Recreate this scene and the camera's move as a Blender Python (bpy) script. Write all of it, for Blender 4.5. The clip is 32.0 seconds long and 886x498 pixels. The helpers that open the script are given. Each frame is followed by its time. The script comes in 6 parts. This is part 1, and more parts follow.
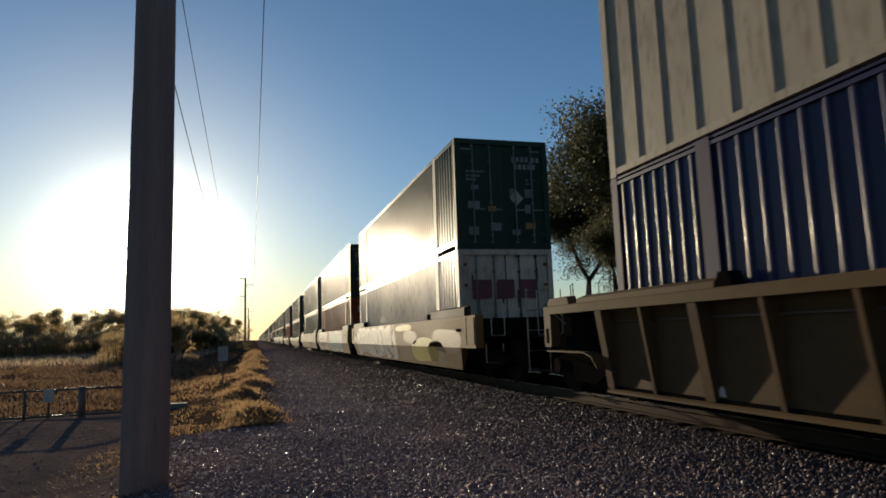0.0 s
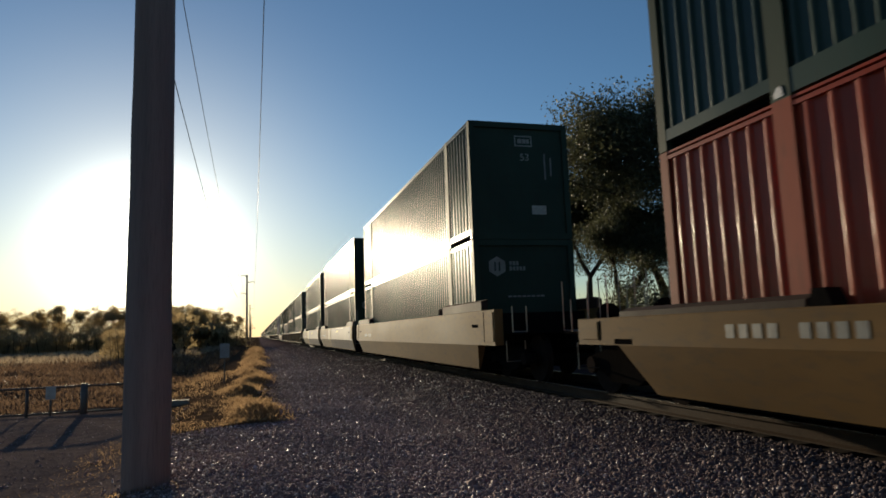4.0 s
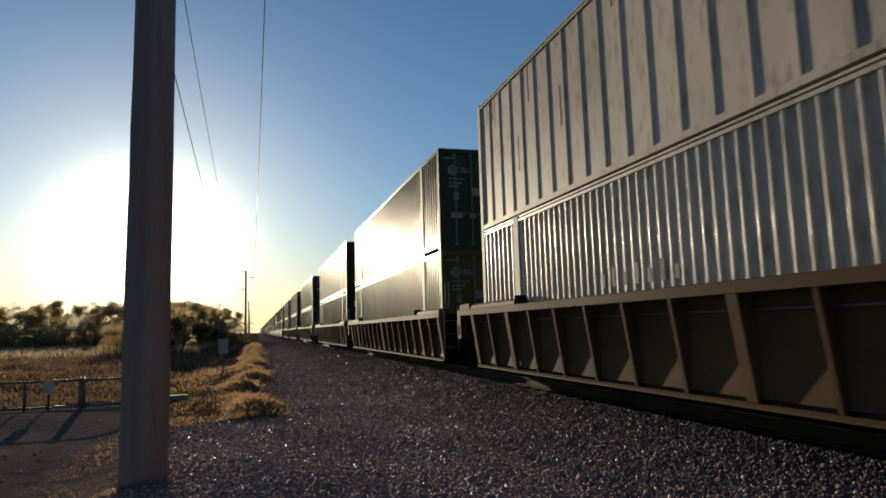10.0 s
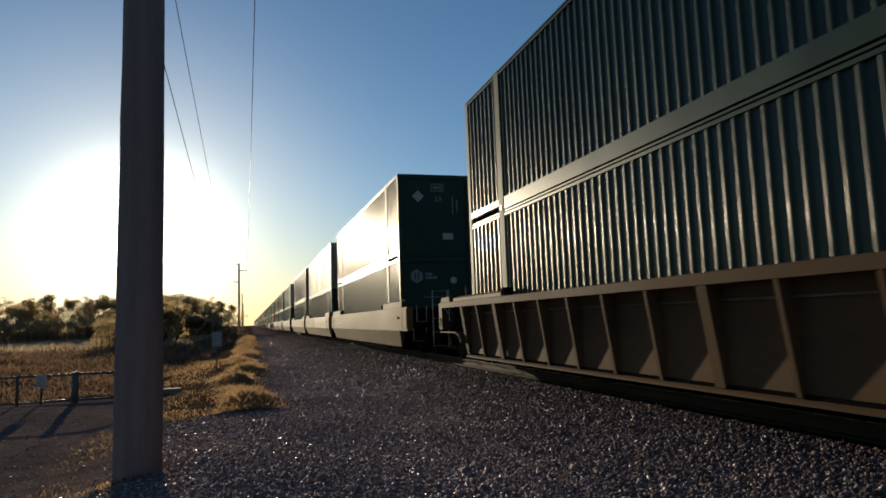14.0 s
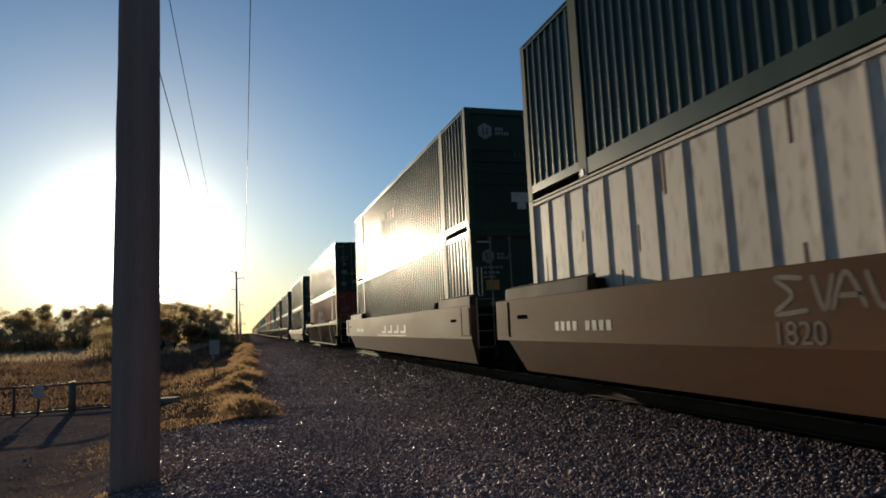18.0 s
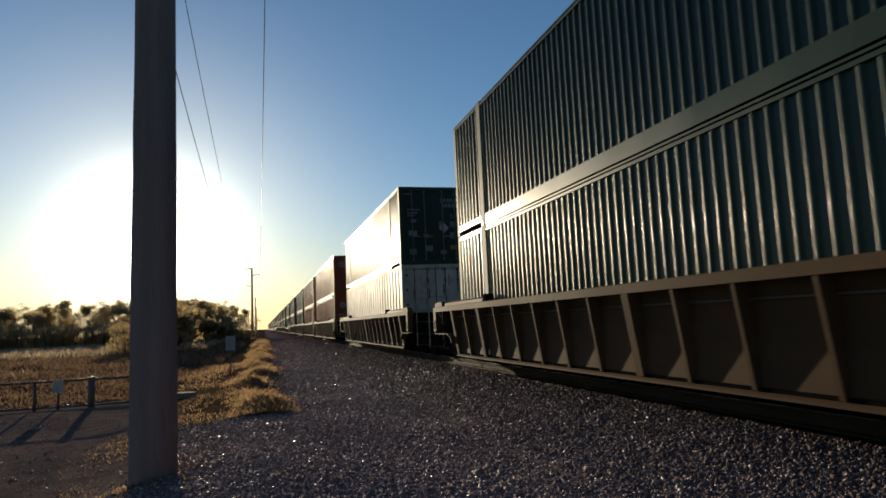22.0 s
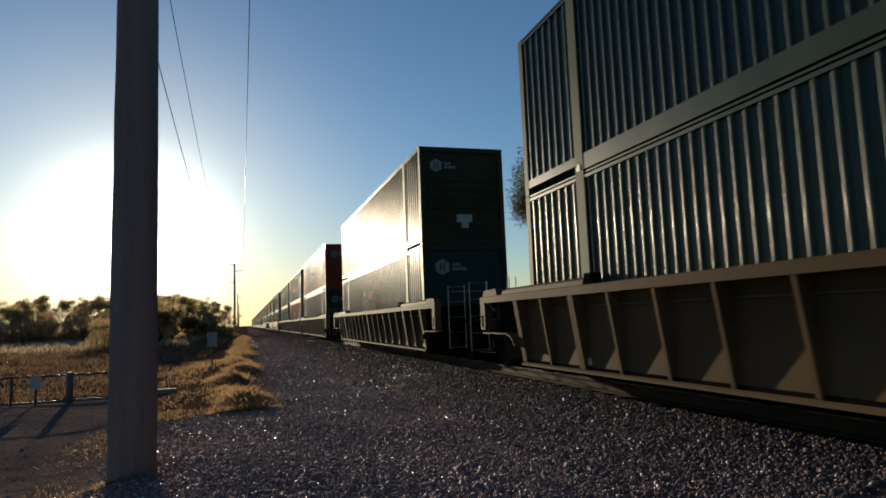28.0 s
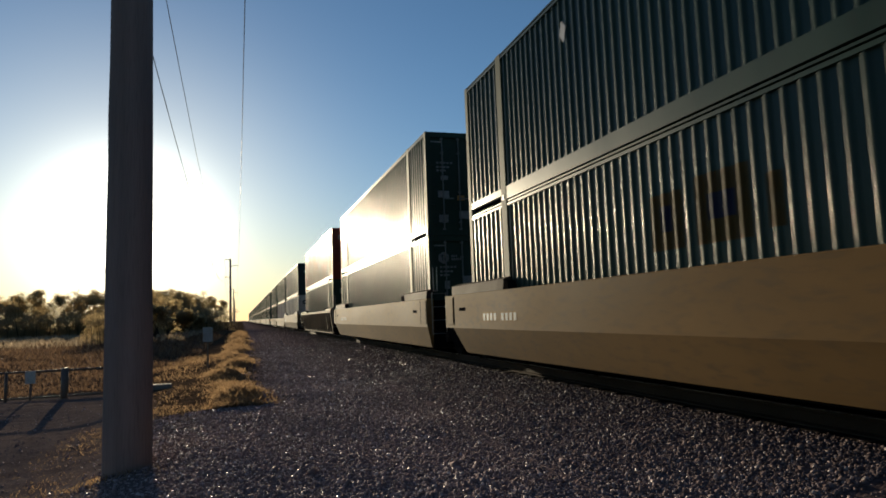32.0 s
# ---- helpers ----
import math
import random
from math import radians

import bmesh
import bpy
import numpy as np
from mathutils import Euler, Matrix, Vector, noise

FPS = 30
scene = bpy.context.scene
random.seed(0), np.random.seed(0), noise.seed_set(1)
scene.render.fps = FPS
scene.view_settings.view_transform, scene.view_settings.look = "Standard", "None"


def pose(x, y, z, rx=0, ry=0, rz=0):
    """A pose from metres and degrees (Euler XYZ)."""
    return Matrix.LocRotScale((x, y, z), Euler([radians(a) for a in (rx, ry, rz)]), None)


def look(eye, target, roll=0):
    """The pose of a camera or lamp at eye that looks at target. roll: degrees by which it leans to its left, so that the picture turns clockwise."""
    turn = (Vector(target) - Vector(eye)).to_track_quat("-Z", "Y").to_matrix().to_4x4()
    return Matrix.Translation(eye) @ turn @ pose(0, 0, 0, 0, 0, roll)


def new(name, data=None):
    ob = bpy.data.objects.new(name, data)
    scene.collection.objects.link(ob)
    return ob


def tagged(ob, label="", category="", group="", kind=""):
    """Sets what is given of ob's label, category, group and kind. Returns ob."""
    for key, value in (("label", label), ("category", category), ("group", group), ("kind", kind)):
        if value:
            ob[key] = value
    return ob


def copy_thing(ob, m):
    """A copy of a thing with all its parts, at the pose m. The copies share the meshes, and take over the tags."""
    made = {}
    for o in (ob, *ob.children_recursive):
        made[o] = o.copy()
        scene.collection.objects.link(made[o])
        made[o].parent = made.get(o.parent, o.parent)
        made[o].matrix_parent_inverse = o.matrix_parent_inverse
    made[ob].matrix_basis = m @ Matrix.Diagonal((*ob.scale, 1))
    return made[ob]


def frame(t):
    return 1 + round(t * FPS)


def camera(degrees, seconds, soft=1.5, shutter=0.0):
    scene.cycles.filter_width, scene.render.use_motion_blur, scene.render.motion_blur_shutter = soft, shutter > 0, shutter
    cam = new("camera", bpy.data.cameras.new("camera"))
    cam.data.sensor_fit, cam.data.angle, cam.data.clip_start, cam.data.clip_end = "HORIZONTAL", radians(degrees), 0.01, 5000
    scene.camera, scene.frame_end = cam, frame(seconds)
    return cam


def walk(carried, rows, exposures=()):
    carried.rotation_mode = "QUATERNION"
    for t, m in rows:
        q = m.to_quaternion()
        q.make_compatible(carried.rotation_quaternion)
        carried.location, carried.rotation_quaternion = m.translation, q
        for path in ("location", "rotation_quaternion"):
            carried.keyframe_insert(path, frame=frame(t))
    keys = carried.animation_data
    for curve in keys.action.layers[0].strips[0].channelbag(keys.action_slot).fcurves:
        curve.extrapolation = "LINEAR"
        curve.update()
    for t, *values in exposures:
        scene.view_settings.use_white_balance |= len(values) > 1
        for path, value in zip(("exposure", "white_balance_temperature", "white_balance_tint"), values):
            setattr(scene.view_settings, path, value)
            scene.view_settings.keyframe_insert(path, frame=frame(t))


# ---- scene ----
TRACK_X = 6.165          # track centre; the rails' tops are z = 0
BOX_L, BOX_W, BOX_H = 16.15, 2.59, 2.90
CLIP = 32.0


def view(x, y, z, yaw, pitch, roll):
    """A camera pose: yaw to the left of +y, pitch up, roll, in degrees."""
    return pose(x, y, z, 90 + pitch, 0, yaw) @ pose(0, 0, 0, 0, 0, roll)


cam = camera(69.1, CLIP, soft=1.7, shutter=0.05)
walk(cam, [
    (0, view(-0.015, -0.021, 1.085, -16.29, 7.46, -1.97)),
    (0.5, view(-0.007, -0.009, 1.086, -16.41, 7.11, -1.79)),
    (1, view(-0.022, -0.013, 1.082, -16.38, 7.09, -1.26)),
    (1.5, view(-0.011, -0.001, 1.082, -16.25, 6.93, -1.42)),
    (2, view(-0.028, -0.014, 1.079, -16.35, 7.15, -1.08)),
    (2.5, view(-0.006, -0.012, 1.080, -16.15, 7.46, -1.41)),
    (3, view(0.004, -0.010, 1.093, -16.17, 7.07, -1.87)),
    (3.5, view(-0.002, -0.022, 1.090, -16.18, 7.11, -2.05)),
    (5.5, view(-0.001, -0.033, 1.089, -16.10, 7.33, -2.13)),
    (6, view(0.004, -0.027, 1.093, -15.99, 7.55, -2.32)),
    (6.5, view(-0.003, -0.032, 1.090, -15.84, 7.91, -2.25)),
    (7, view(0.005, -0.020, 1.079, -15.50, 8.04, -2.11)),
    (7.5, view(0.007, -0.019, 1.093, -15.40, 7.72, -2.09)),
    (8, view(0.004, -0.012, 1.088, -15.68, 7.38, -1.99)),
    (8.5, view(-0.004, -0.001, 1.084, -15.91, 7.37, -1.70)),
    (9, view(0.008, 0.015, 1.093, -15.97, 7.10, -1.84)),
    (9.5, view(-0.005, 0.008, 1.081, -16.08, 7.04, -1.60)),
    (10, view(-0.006, 0.013, 1.077, -16.22, 6.92, -1.66)),
    (10.5, view(-0.005, 0.015, 1.076, -16.30, 6.56, -1.82)),
    (11, view(-0.005, 0.025, 1.088, -16.45, 6.12, -2.00)),
    (11.5, view(-0.004, 0.023, 1.078, -16.56, 6.18, -1.96)),
    (12, view(-0.013, 0.009, 1.073, -16.76, 6.34, -1.76)),
    (12.5, view(-0.006, 0.012, 1.081, -16.87, 6.28, -1.86)),
    (13, view(-0.018, 0.012, 1.073, -16.89, 6.24, -1.59)),
    (13.5, view(-0.004, 0.016, 1.079, -16.85, 6.10, -1.79)),
    (15.5, view(0.001, 0.004, 1.080, -16.71, 6.62, -2.63)),
    (16, view(-0.002, -0.004, 1.092, -16.76, 6.71, -2.70)),
    (16.5, view(-0.000, -0.005, 1.085, -16.70, 6.91, -2.67)),
    (17, view(0.010, 0.006, 1.079, -16.68, 7.02, -2.64)),
    (17.5, view(0.005, 0.010, 1.081, -16.76, 6.88, -2.49)),
    (18, view(0.007, 0.004, 1.085, -17.02, 6.64, -2.63)),
    (18.5, view(0.007, 0.001, 1.083, -17.15, 6.73, -2.65)),
    (19, view(0.030, 0.010, 1.085, -17.13, 6.82, -2.89)),
    (19.5, view(0.007, -0.002, 1.082, -17.26, 7.08, -2.55)),
    (20, view(-0.004, -0.002, 1.082, -17.11, 6.86, -2.45)),
    (20.5, view(-0.004, 0.004, 1.080, -16.35, 6.71, -2.28)),
    (21, view(-0.011, -0.004, 1.076, -16.01, 6.46, -2.14)),
    (21.5, view(0.005, 0.006, 1.078, -15.69, 6.35, -2.50)),
    (22, view(0.006, 0.009, 1.079, -15.75, 6.38, -2.58)),
    (22.5, view(0.002, 0.012, 1.077, -15.91, 6.39, -2.54)),
    (23, view(-0.001, 0.012, 1.071, -15.93, 6.28, -2.45)),
    (23.5, view(0.001, 0.013, 1.075, -15.92, 6.14, -2.47)),
    (24, view(0.003, 0.002, 1.070, -15.80, 7.35, -2.63)),
    (24.5, view(0.004, -0.004, 1.078, -15.63, 7.32, -2.71)),
    (26.5, view(0.000, 0.005, 1.072, -16.65, 6.28, -1.64)),
    (27, view(0.006, 0.011, 1.073, -16.84, 6.09, -1.75)),
    (27.5, view(0.003, 0.004, 1.075, -16.92, 5.99, -1.82)),
    (28, view(0.012, -0.005, 1.069, -17.14, 6.12, -2.21)),
    (28.5, view(0.005, -0.006, 1.076, -17.29, 6.23, -2.28)),
    (29, view(0.006, 0.002, 1.057, -17.39, 6.35, -2.00)),
    (29.5, view(0.001, 0.008, 1.071, -17.52, 6.07, -1.96)),
    (30, view(-0.009, -0.001, 1.071, -17.58, 5.85, -1.74)),
    (30.5, view(0.009, 0.005, 1.074, -17.54, 5.51, -1.98)),
    (31, view(0.016, 0.008, 1.079, -17.54, 5.42, -1.97)),
    (31.5, view(0.016, 0.000, 1.077, -17.47, 5.53, -1.94)),
    (32, view(0.018, -0.002, 1.076, -17.46, 5.68, -2.16)),
], exposures=((0.0, 0.19, 6080, 8.0), (CLIP, 0.19, 6080, 8.0)))

# ---- sky, sun, exposure ----
SUN_AZ, SUN_EL = -8.7, 7.1      # degrees right of +y, and up
SUN_DIR = Vector((math.sin(radians(SUN_AZ)) * math.cos(radians(SUN_EL)),
                  math.cos(radians(SUN_AZ)) * math.cos(radians(SUN_EL)), math.sin(radians(SUN_EL))))

world = bpy.data.worlds.new("sky")
scene.world = world
world.use_nodes = True
wn, wl = world.node_tree.nodes, world.node_tree.links
wn.clear()
sky = wn.new("ShaderNodeTexSky")
sky.sky_type, sky.sun_disc = "NISHITA", False
sky.sun_elevation, sky.sun_rotation = radians(SUN_EL), radians(SUN_AZ)
sky.air_density, sky.dust_density, sky.ozone_density, sky.altitude = 1.0, 0.15, 3.0, 100
wbg = wn.new("ShaderNodeBackground")
wout = wn.new("ShaderNodeOutputWorld")
wl.new(sky.outputs[0], wbg.inputs["Color"])
# the bright aureole of hazy air round the low sun
wco = wn.new("ShaderNodeTexCoord")
wdot = wn.new("ShaderNodeVectorMath")
wdot.operation = "DOT_PRODUCT"
wdot.inputs[1].default_value = SUN_DIR
wl.new(wco.outputs["Generated"], wdot.inputs[0])
wclamp = wn.new("ShaderNodeMath")
wclamp.operation, wclamp.use_clamp = "MAXIMUM", True
wclamp.inputs[1].default_value = 0.0
wl.new(wdot.outputs["Value"], wclamp.inputs[0])
# away from the sun the low-sun sky falls off to half
wfall = wn.new("ShaderNodeMapRange")
wfall.interpolation_type = "SMOOTHSTEP"
for socket, value in (("From Min", -0.45), ("From Max", 0.62), ("To Min", 0.074), ("To Max", 0.100)):
    wfall.inputs[socket].default_value = value
wl.new(wdot.outputs["Value"], wfall.inputs["Value"])
wl.new(wfall.outputs[0], wbg.inputs["Strength"])
last, first_sum = wbg, None
for power, gain, colour in ((300.0, 3.2, (1.0, 0.93, 0.74, 1)), (46.0, 0.46, (1.0, 0.80, 0.44, 1)), (16.0, 0.04, (1.0, 0.72, 0.34, 1))):
    p = wn.new("ShaderNodeMath")
    p.operation = "POWER"
    p.inputs[1].default_value = power
    wl.new(wclamp.outputs[0], p.inputs[0])
    g = wn.new("ShaderNodeMath")
    g.operation = "MULTIPLY"
    g.inputs[1].default_value = gain
    wl.new(p.outputs[0], g.inputs[0])
    lobe = wn.new("ShaderNodeBackground")
    lobe.inputs["Color"].default_value = colour
    wl.new(g.outputs[0], lobe.inputs["Strength"])
    both = wn.new("ShaderNodeAddShader")
    wl.new(last.outputs[0], both.inputs[0])
    wl.new(lobe.outputs[0], both.inputs[1])
    first_sum = first_sum or both
    last = both
# a band of warm haze along the horizon below the sun
wsep = wn.new("ShaderNodeSeparateXYZ")
wl.new(wco.outputs["Generated"], wsep.inputs[0])


def sky_math(op, a, b, clamp=False):
    q = wn.new("ShaderNodeMath")
    q.operation, q.use_clamp = op, clamp
    for i, v in enumerate((a, b)):
        if isinstance(v, (int, float)):
            q.inputs[i].default_value = v
        else:
            wl.new(v, q.inputs[i])
    return q.outputs[0]


band = sky_math("POWER", sky_math("SUBTRACT", 1.0, sky_math("ABSOLUTE", wsep.outputs["Z"], 0.0), True), 11.0)
band = sky_math("MULTIPLY", band, sky_math("POWER", wclamp.outputs[0], 5.0))
haze = wn.new("ShaderNodeBackground")
haze.inputs["Color"].default_value = (1.0, 0.76, 0.40, 1)
haze.inputs["Strength"].default_value = 0.62
hazy = wn.new("ShaderNodeMixShader")
wl.new(sky_math("MULTIPLY", band, 0.8), hazy.inputs["Fac"])
wl.new(wbg.outputs[0], hazy.inputs[1])
wl.new(haze.outputs[0], hazy.inputs[2])
wl.new(hazy.outputs[0], first_sum.inputs[0])
wl.new(last.outputs[0], wout.inputs["Surface"])

sun_data = bpy.data.lights.new("sun", "SUN")
sun_data.energy, sun_data.angle, sun_data.color = 5.0, radians(0.6), (1.0, 0.80, 0.52)
sun = new("sun", sun_data)
sun.matrix_world = look(SUN_DIR * 200, (0, 0, 0))


# ---- materials ----
def node_mat(name):
    m = bpy.data.materials.new(name)
    m.use_nodes = True
    n, l = m.node_tree.nodes, m.node_tree.links
    return m, n, l, n["Principled BSDF"]


def ramp_of(n, stops):
    r = n.new("ShaderNodeValToRGB")
    e = r.color_ramp.elements
    while len(e) < len(stops):
        e.new(0.5)
    for el, (p, c) in zip(e, stops):
        el.position, el.color = p, (*c, 1) if len(c) == 3 else c
    return r


def tint(c, k):
    return tuple(min(1.0, v * k) for v in c)


def surface(name, color, rough=0.5, metal=0.0, big=1.2, fine=14.0, vary=0.25, dirt=(0.07, 0.058, 0.046), dirty=0.35,
            bump=0.15, random_tone=0.12, spec=0.5, stretch=(1, 1, 1), coat=0.0):
    """Paint, wood, stone or steel: two scales of tone, dirt, roughness and a fine relief."""
    m, n, l, b = node_mat(name)
    co = n.new("ShaderNodeTexCoord")
    mp = n.new("ShaderNodeMapping")
    mp.inputs["Scale"].default_value = stretch
    l.new(co.outputs["Object"], mp.inputs["Vector"])
    n1, n2 = n.new("ShaderNodeTexNoise"), n.new("ShaderNodeTexNoise")
    n1.inputs["Scale"].default_value, n1.inputs["Detail"].default_value = big, 6
    n2.inputs["Scale"].default_value, n2.inputs["Detail"].default_value = fine, 5
    for q in (n1, n2):
        l.new(mp.outputs[0], q.inputs["Vector"])
    r1 = ramp_of(n, ((0.30, tint(color, 1 - vary)), (0.70, tint(color, 1 + vary))))
    l.new(n1.outputs["Fac"], r1.inputs["Fac"])
    r2 = ramp_of(n, ((0.50, (0, 0, 0)), (0.78, (dirty, dirty, dirty))))
    l.new(n2.outputs["Fac"], r2.inputs["Fac"])
    mix = n.new("ShaderNodeMixRGB")
    l.new(r2.outputs[0], mix.inputs["Fac"])
    l.new(r1.outputs[0], mix.inputs["Color1"])
    mix.inputs["Color2"].default_value = (*dirt, 1)
    info = n.new("ShaderNodeObjectInfo")
    hsv = n.new("ShaderNodeHueSaturation")
    mr = n.new("ShaderNodeMapRange")
    mr.inputs["To Min"].default_value, mr.inputs["To Max"].default_value = 1 - random_tone, 1 + random_tone
    l.new(info.outputs["Random"], mr.inputs["Value"])
    l.new(mr.outputs[0], hsv.inputs["Value"])
    l.new(mix.outputs[0], hsv.inputs["Color"])
    l.new(hsv.outputs[0], b.inputs["Base Color"])
    rr = n.new("ShaderNodeMapRange")
    rr.inputs["To Min"].default_value, rr.inputs["To Max"].default_value = max(0.05, rough - 0.1), min(1, rough + 0.15)
    l.new(n1.outputs["Fac"], rr.inputs["Value"])
    l.new(rr.outputs[0], b.inputs["Roughness"])
    b.inputs["Metallic"].default_value = metal
    b.inputs["Specular IOR Level"].default_value = spec
    if coat:
        b.inputs["Coat Weight"].default_value, b.inputs["Coat Roughness"].default_value, b.inputs["Coat IOR"].default_value = coat, 0.14, 1.35
    if bump:
        bp = n.new("ShaderNodeBump")
        bp.inputs["Strength"].default_value, bp.inputs["Distance"].default_value = bump, 0.02
        l.new(n2.outputs["Fac"], bp.inputs["Height"])
        l.new(bp.outputs[0], b.inputs["Normal"])
    return m


PAINT = {
    "green": (0.0250, 0.0480, 0.0355), "teal": (0.010, 0.040, 0.036), "olive": (0.075, 0.082, 0.026),
    "bright": (0.36, 0.078, 0.036), "red": (0.28, 0.043, 0.019), "orange": (0.28, 0.045, 0.017), "white": (0.50, 0.44, 0.38),
    "moss": (0.034, 0.043, 0.018), "navy": (0.026, 0.025, 0.080), "pale": (0.052, 0.070, 0.052), "forest": (0.026, 0.046, 0.032),
    "slate": (0.014, 0.033, 0.036), "cream": (0.39, 0.34, 0.27)}
BOX_MAT = {k: surface("container_paint_" + k, c, coat=0.17, rough=0.34, big=0.7, fine=9.0, vary=0.18, bump=0.015, spec=0.14 if k in ("red", "orange", "bright", "white", "cream", "pale") else 0.155,
                      dirty=0.55 if k in ("white", "cream") else 0.25, dirt=(0.11, 0.075, 0.045) if k in ("white", "cream") else (0.032, 0.029, 0.023),
                      stretch=(1, 1, 0.35)) for k, c in PAINT.items()}
END_SHADE = (0.052, 0.050, 0.046)


def dusty(c, k):
    """Box paint greyed for the ends: their shade is mixed into the colour."""
    f = 0.0 if k in ("white", "cream", "pale") else 0.24 if k in ("red", "orange", "bright") else 0.12
    return tuple(u * (1 - f) + d * f for u, d in zip(c, END_SHADE))


# second, duller copy of the box paint; stands in for shade on ends and posts
END_MAT = {k: surface("shaded_end_paint_" + k, dusty(c, k), rough=0.6, big=0.7, fine=9.0, vary=0.22, bump=0.02, spec=0.12, dirty=0.6 if k in ("white", "cream") else 0.3,
                      dirt=(0.11, 0.075, 0.045) if k in ("white", "cream") else (0.032, 0.029, 0.023), stretch=(1, 1, 0.35)) for k, c in PAINT.items()}
SHEET_MAT = {k: surface("sheet_wall_paint_" + k, PAINT[k], rough=0.52, big=0.7, fine=9.0, vary=0.2, bump=0.02, spec=0.07, dirty=0.55, random_tone=0.1,
                        dirt=(0.11, 0.075, 0.045) if k in ("white", "cream") else (0.032, 0.029, 0.023), stretch=(1, 1, 0.35)) for k in ("white", "cream", "pale", "forest")}
CAR = {"yellow": (0.160, 0.095, 0.038), "brown": (0.095, 0.046, 0.026), "rust": (0.090, 0.054, 0.030),
       "tan": (0.112, 0.073, 0.038)}
CAR_MAT = {k: surface("car_paint_" + k, c, rough=0.65, big=0.6, fine=7.0, vary=0.26, dirty=0.5, bump=0.10, spec=0.035,
                      stretch=(1, 0.5, 1.6)) for k, c in CAR.items()}
M_GUIDE = surface("grimy_guide_rail", (0.045, 0.030, 0.024), rough=0.7, fine=12, spec=0.05)
M_STEEL = surface("worn_steel", (0.13, 0.12, 0.115), rough=0.42, metal=0.8, fine=30)
M_RAIL = surface("rusty_rail_steel", (0.060, 0.042, 0.030), rough=0.7, fine=30, spec=0.03)
M_HEAD = surface("polished_rail_head", (0.32, 0.30, 0.28), rough=0.28, metal=1.0, fine=30)
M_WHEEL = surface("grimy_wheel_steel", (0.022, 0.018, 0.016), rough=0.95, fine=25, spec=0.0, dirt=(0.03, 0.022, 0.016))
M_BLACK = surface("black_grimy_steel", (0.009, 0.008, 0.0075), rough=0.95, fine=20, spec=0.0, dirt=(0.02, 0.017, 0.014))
M_GRAB = surface("pale_painted_steel", (0.24, 0.225, 0.20), rough=0.30, metal=0.75, fine=25)
M_RUBBER = surface("dark_gasket", (0.03, 0.03, 0.03), rough=0.7)
M_CAST = surface("pale_casting", (0.58, 0.56, 0.53), rough=0.4, fine=30)
M_MARK = surface("faded_white_marking", (0.30, 0.30, 0.30), rough=0.6, fine=16, dirty=0.7, dirt=(0.12, 0.13, 0.12))
M_DIM = surface("weathered_grey_marking", (0.085, 0.09, 0.088), rough=0.6, fine=16, dirty=0.6)
M_FADED = surface("nearly_worn_off_marking", (0.19, 0.19, 0.19), rough=0.6, fine=10, dirty=0.75, dirt=(0.03, 0.034, 0.032))
M_WARM = surface("faded_pink_grey_marking", (0.33, 0.27, 0.24), rough=0.6, fine=12, dirty=0.5, dirt=(0.14, 0.07, 0.05), spec=0.1)
M_REDMARK = surface("faded_red_marking", (0.115, 0.030, 0.045), rough=0.6, fine=16)
M_POLE = surface("weathered_pole_wood", (0.235, 0.172, 0.156), rough=0.85, big=1.0, fine=24, vary=0.3, bump=0.5, stretch=(3, 3, 0.15))
M_TIE = surface("tie_wood", (0.030, 0.024, 0.021), rough=0.95, fine=20, bump=0.4, spec=0.02)
M_BEAM = surface("weathered_grey_timber", (0.20, 0.175, 0.15), rough=0.8, fine=20, bump=0.4, stretch=(0.3, 2, 2))
M_PIPE = surface("fence_pipe", (0.10, 0.085, 0.075), rough=0.5, metal=0.3, fine=20)
M_SIGN = surface("sign_face", (0.40, 0.39, 0.37), rough=0.5)
M_BARK = surface("bark", (0.06, 0.048, 0.038), rough=0.95, fine=18, bump=0.5, spec=0.03, stretch=(2, 2, 0.4))
M_WIRE = surface("wire_alloy", (0.06, 0.06, 0.065), rough=0.5, metal=0.5)
M_INSUL = surface("insulator_glaze", (0.10, 0.07, 0.06), rough=0.25)


def leaf_mat(name, c1, c2, through_light=0.35):
    m, n, l, b = node_mat(name)
    geo = n.new("ShaderNodeNewGeometry")
    r = ramp_of(n, ((0.0, c1), (1.0, c2)))
    l.new(geo.outputs["Random Per Island"], r.inputs["Fac"])
    l.new(r.outputs[0], b.inputs["Base Color"])
    b.inputs["Roughness"].default_value = 0.6
    tr = n.new("ShaderNodeBsdfTranslucent")
    l.new(r.outputs[0], tr.inputs["Color"])
    mx = n.new("ShaderNodeMixShader")
    mx.inputs["Fac"].default_value = through_light
    l.new(b.outputs[0], mx.inputs[1])
    l.new(tr.outputs[0], mx.inputs[2])
    l.new(mx.outputs[0], n["Material Output"].inputs["Surface"])
    return m


M_LEAF = leaf_mat("leaf_dark_green", (0.05, 0.058, 0.03), (0.12, 0.115, 0.06))
M_LEAF_BROWN = leaf_mat("leaf_autumn", (0.29, 0.215, 0.11), (0.46, 0.335, 0.17), 0.85)
M_LEAF_WOOD = leaf_mat("leaf_wood_edge", (0.27, 0.21, 0.11), (0.43, 0.325, 0.17), 0.85)
M_GRASS = leaf_mat("dry_grass", (0.16, 0.102, 0.055), (0.36, 0.235, 0.125), 0.85)
M_FIELD = leaf_mat("dry_field_grass", (0.085, 0.052, 0.034), (0.23, 0.145, 0.085), 0.5)
M_PALE = leaf_mat("pale_seed_grass", (0.25, 0.185, 0.12), (0.46, 0.36, 0.24), 0.6)


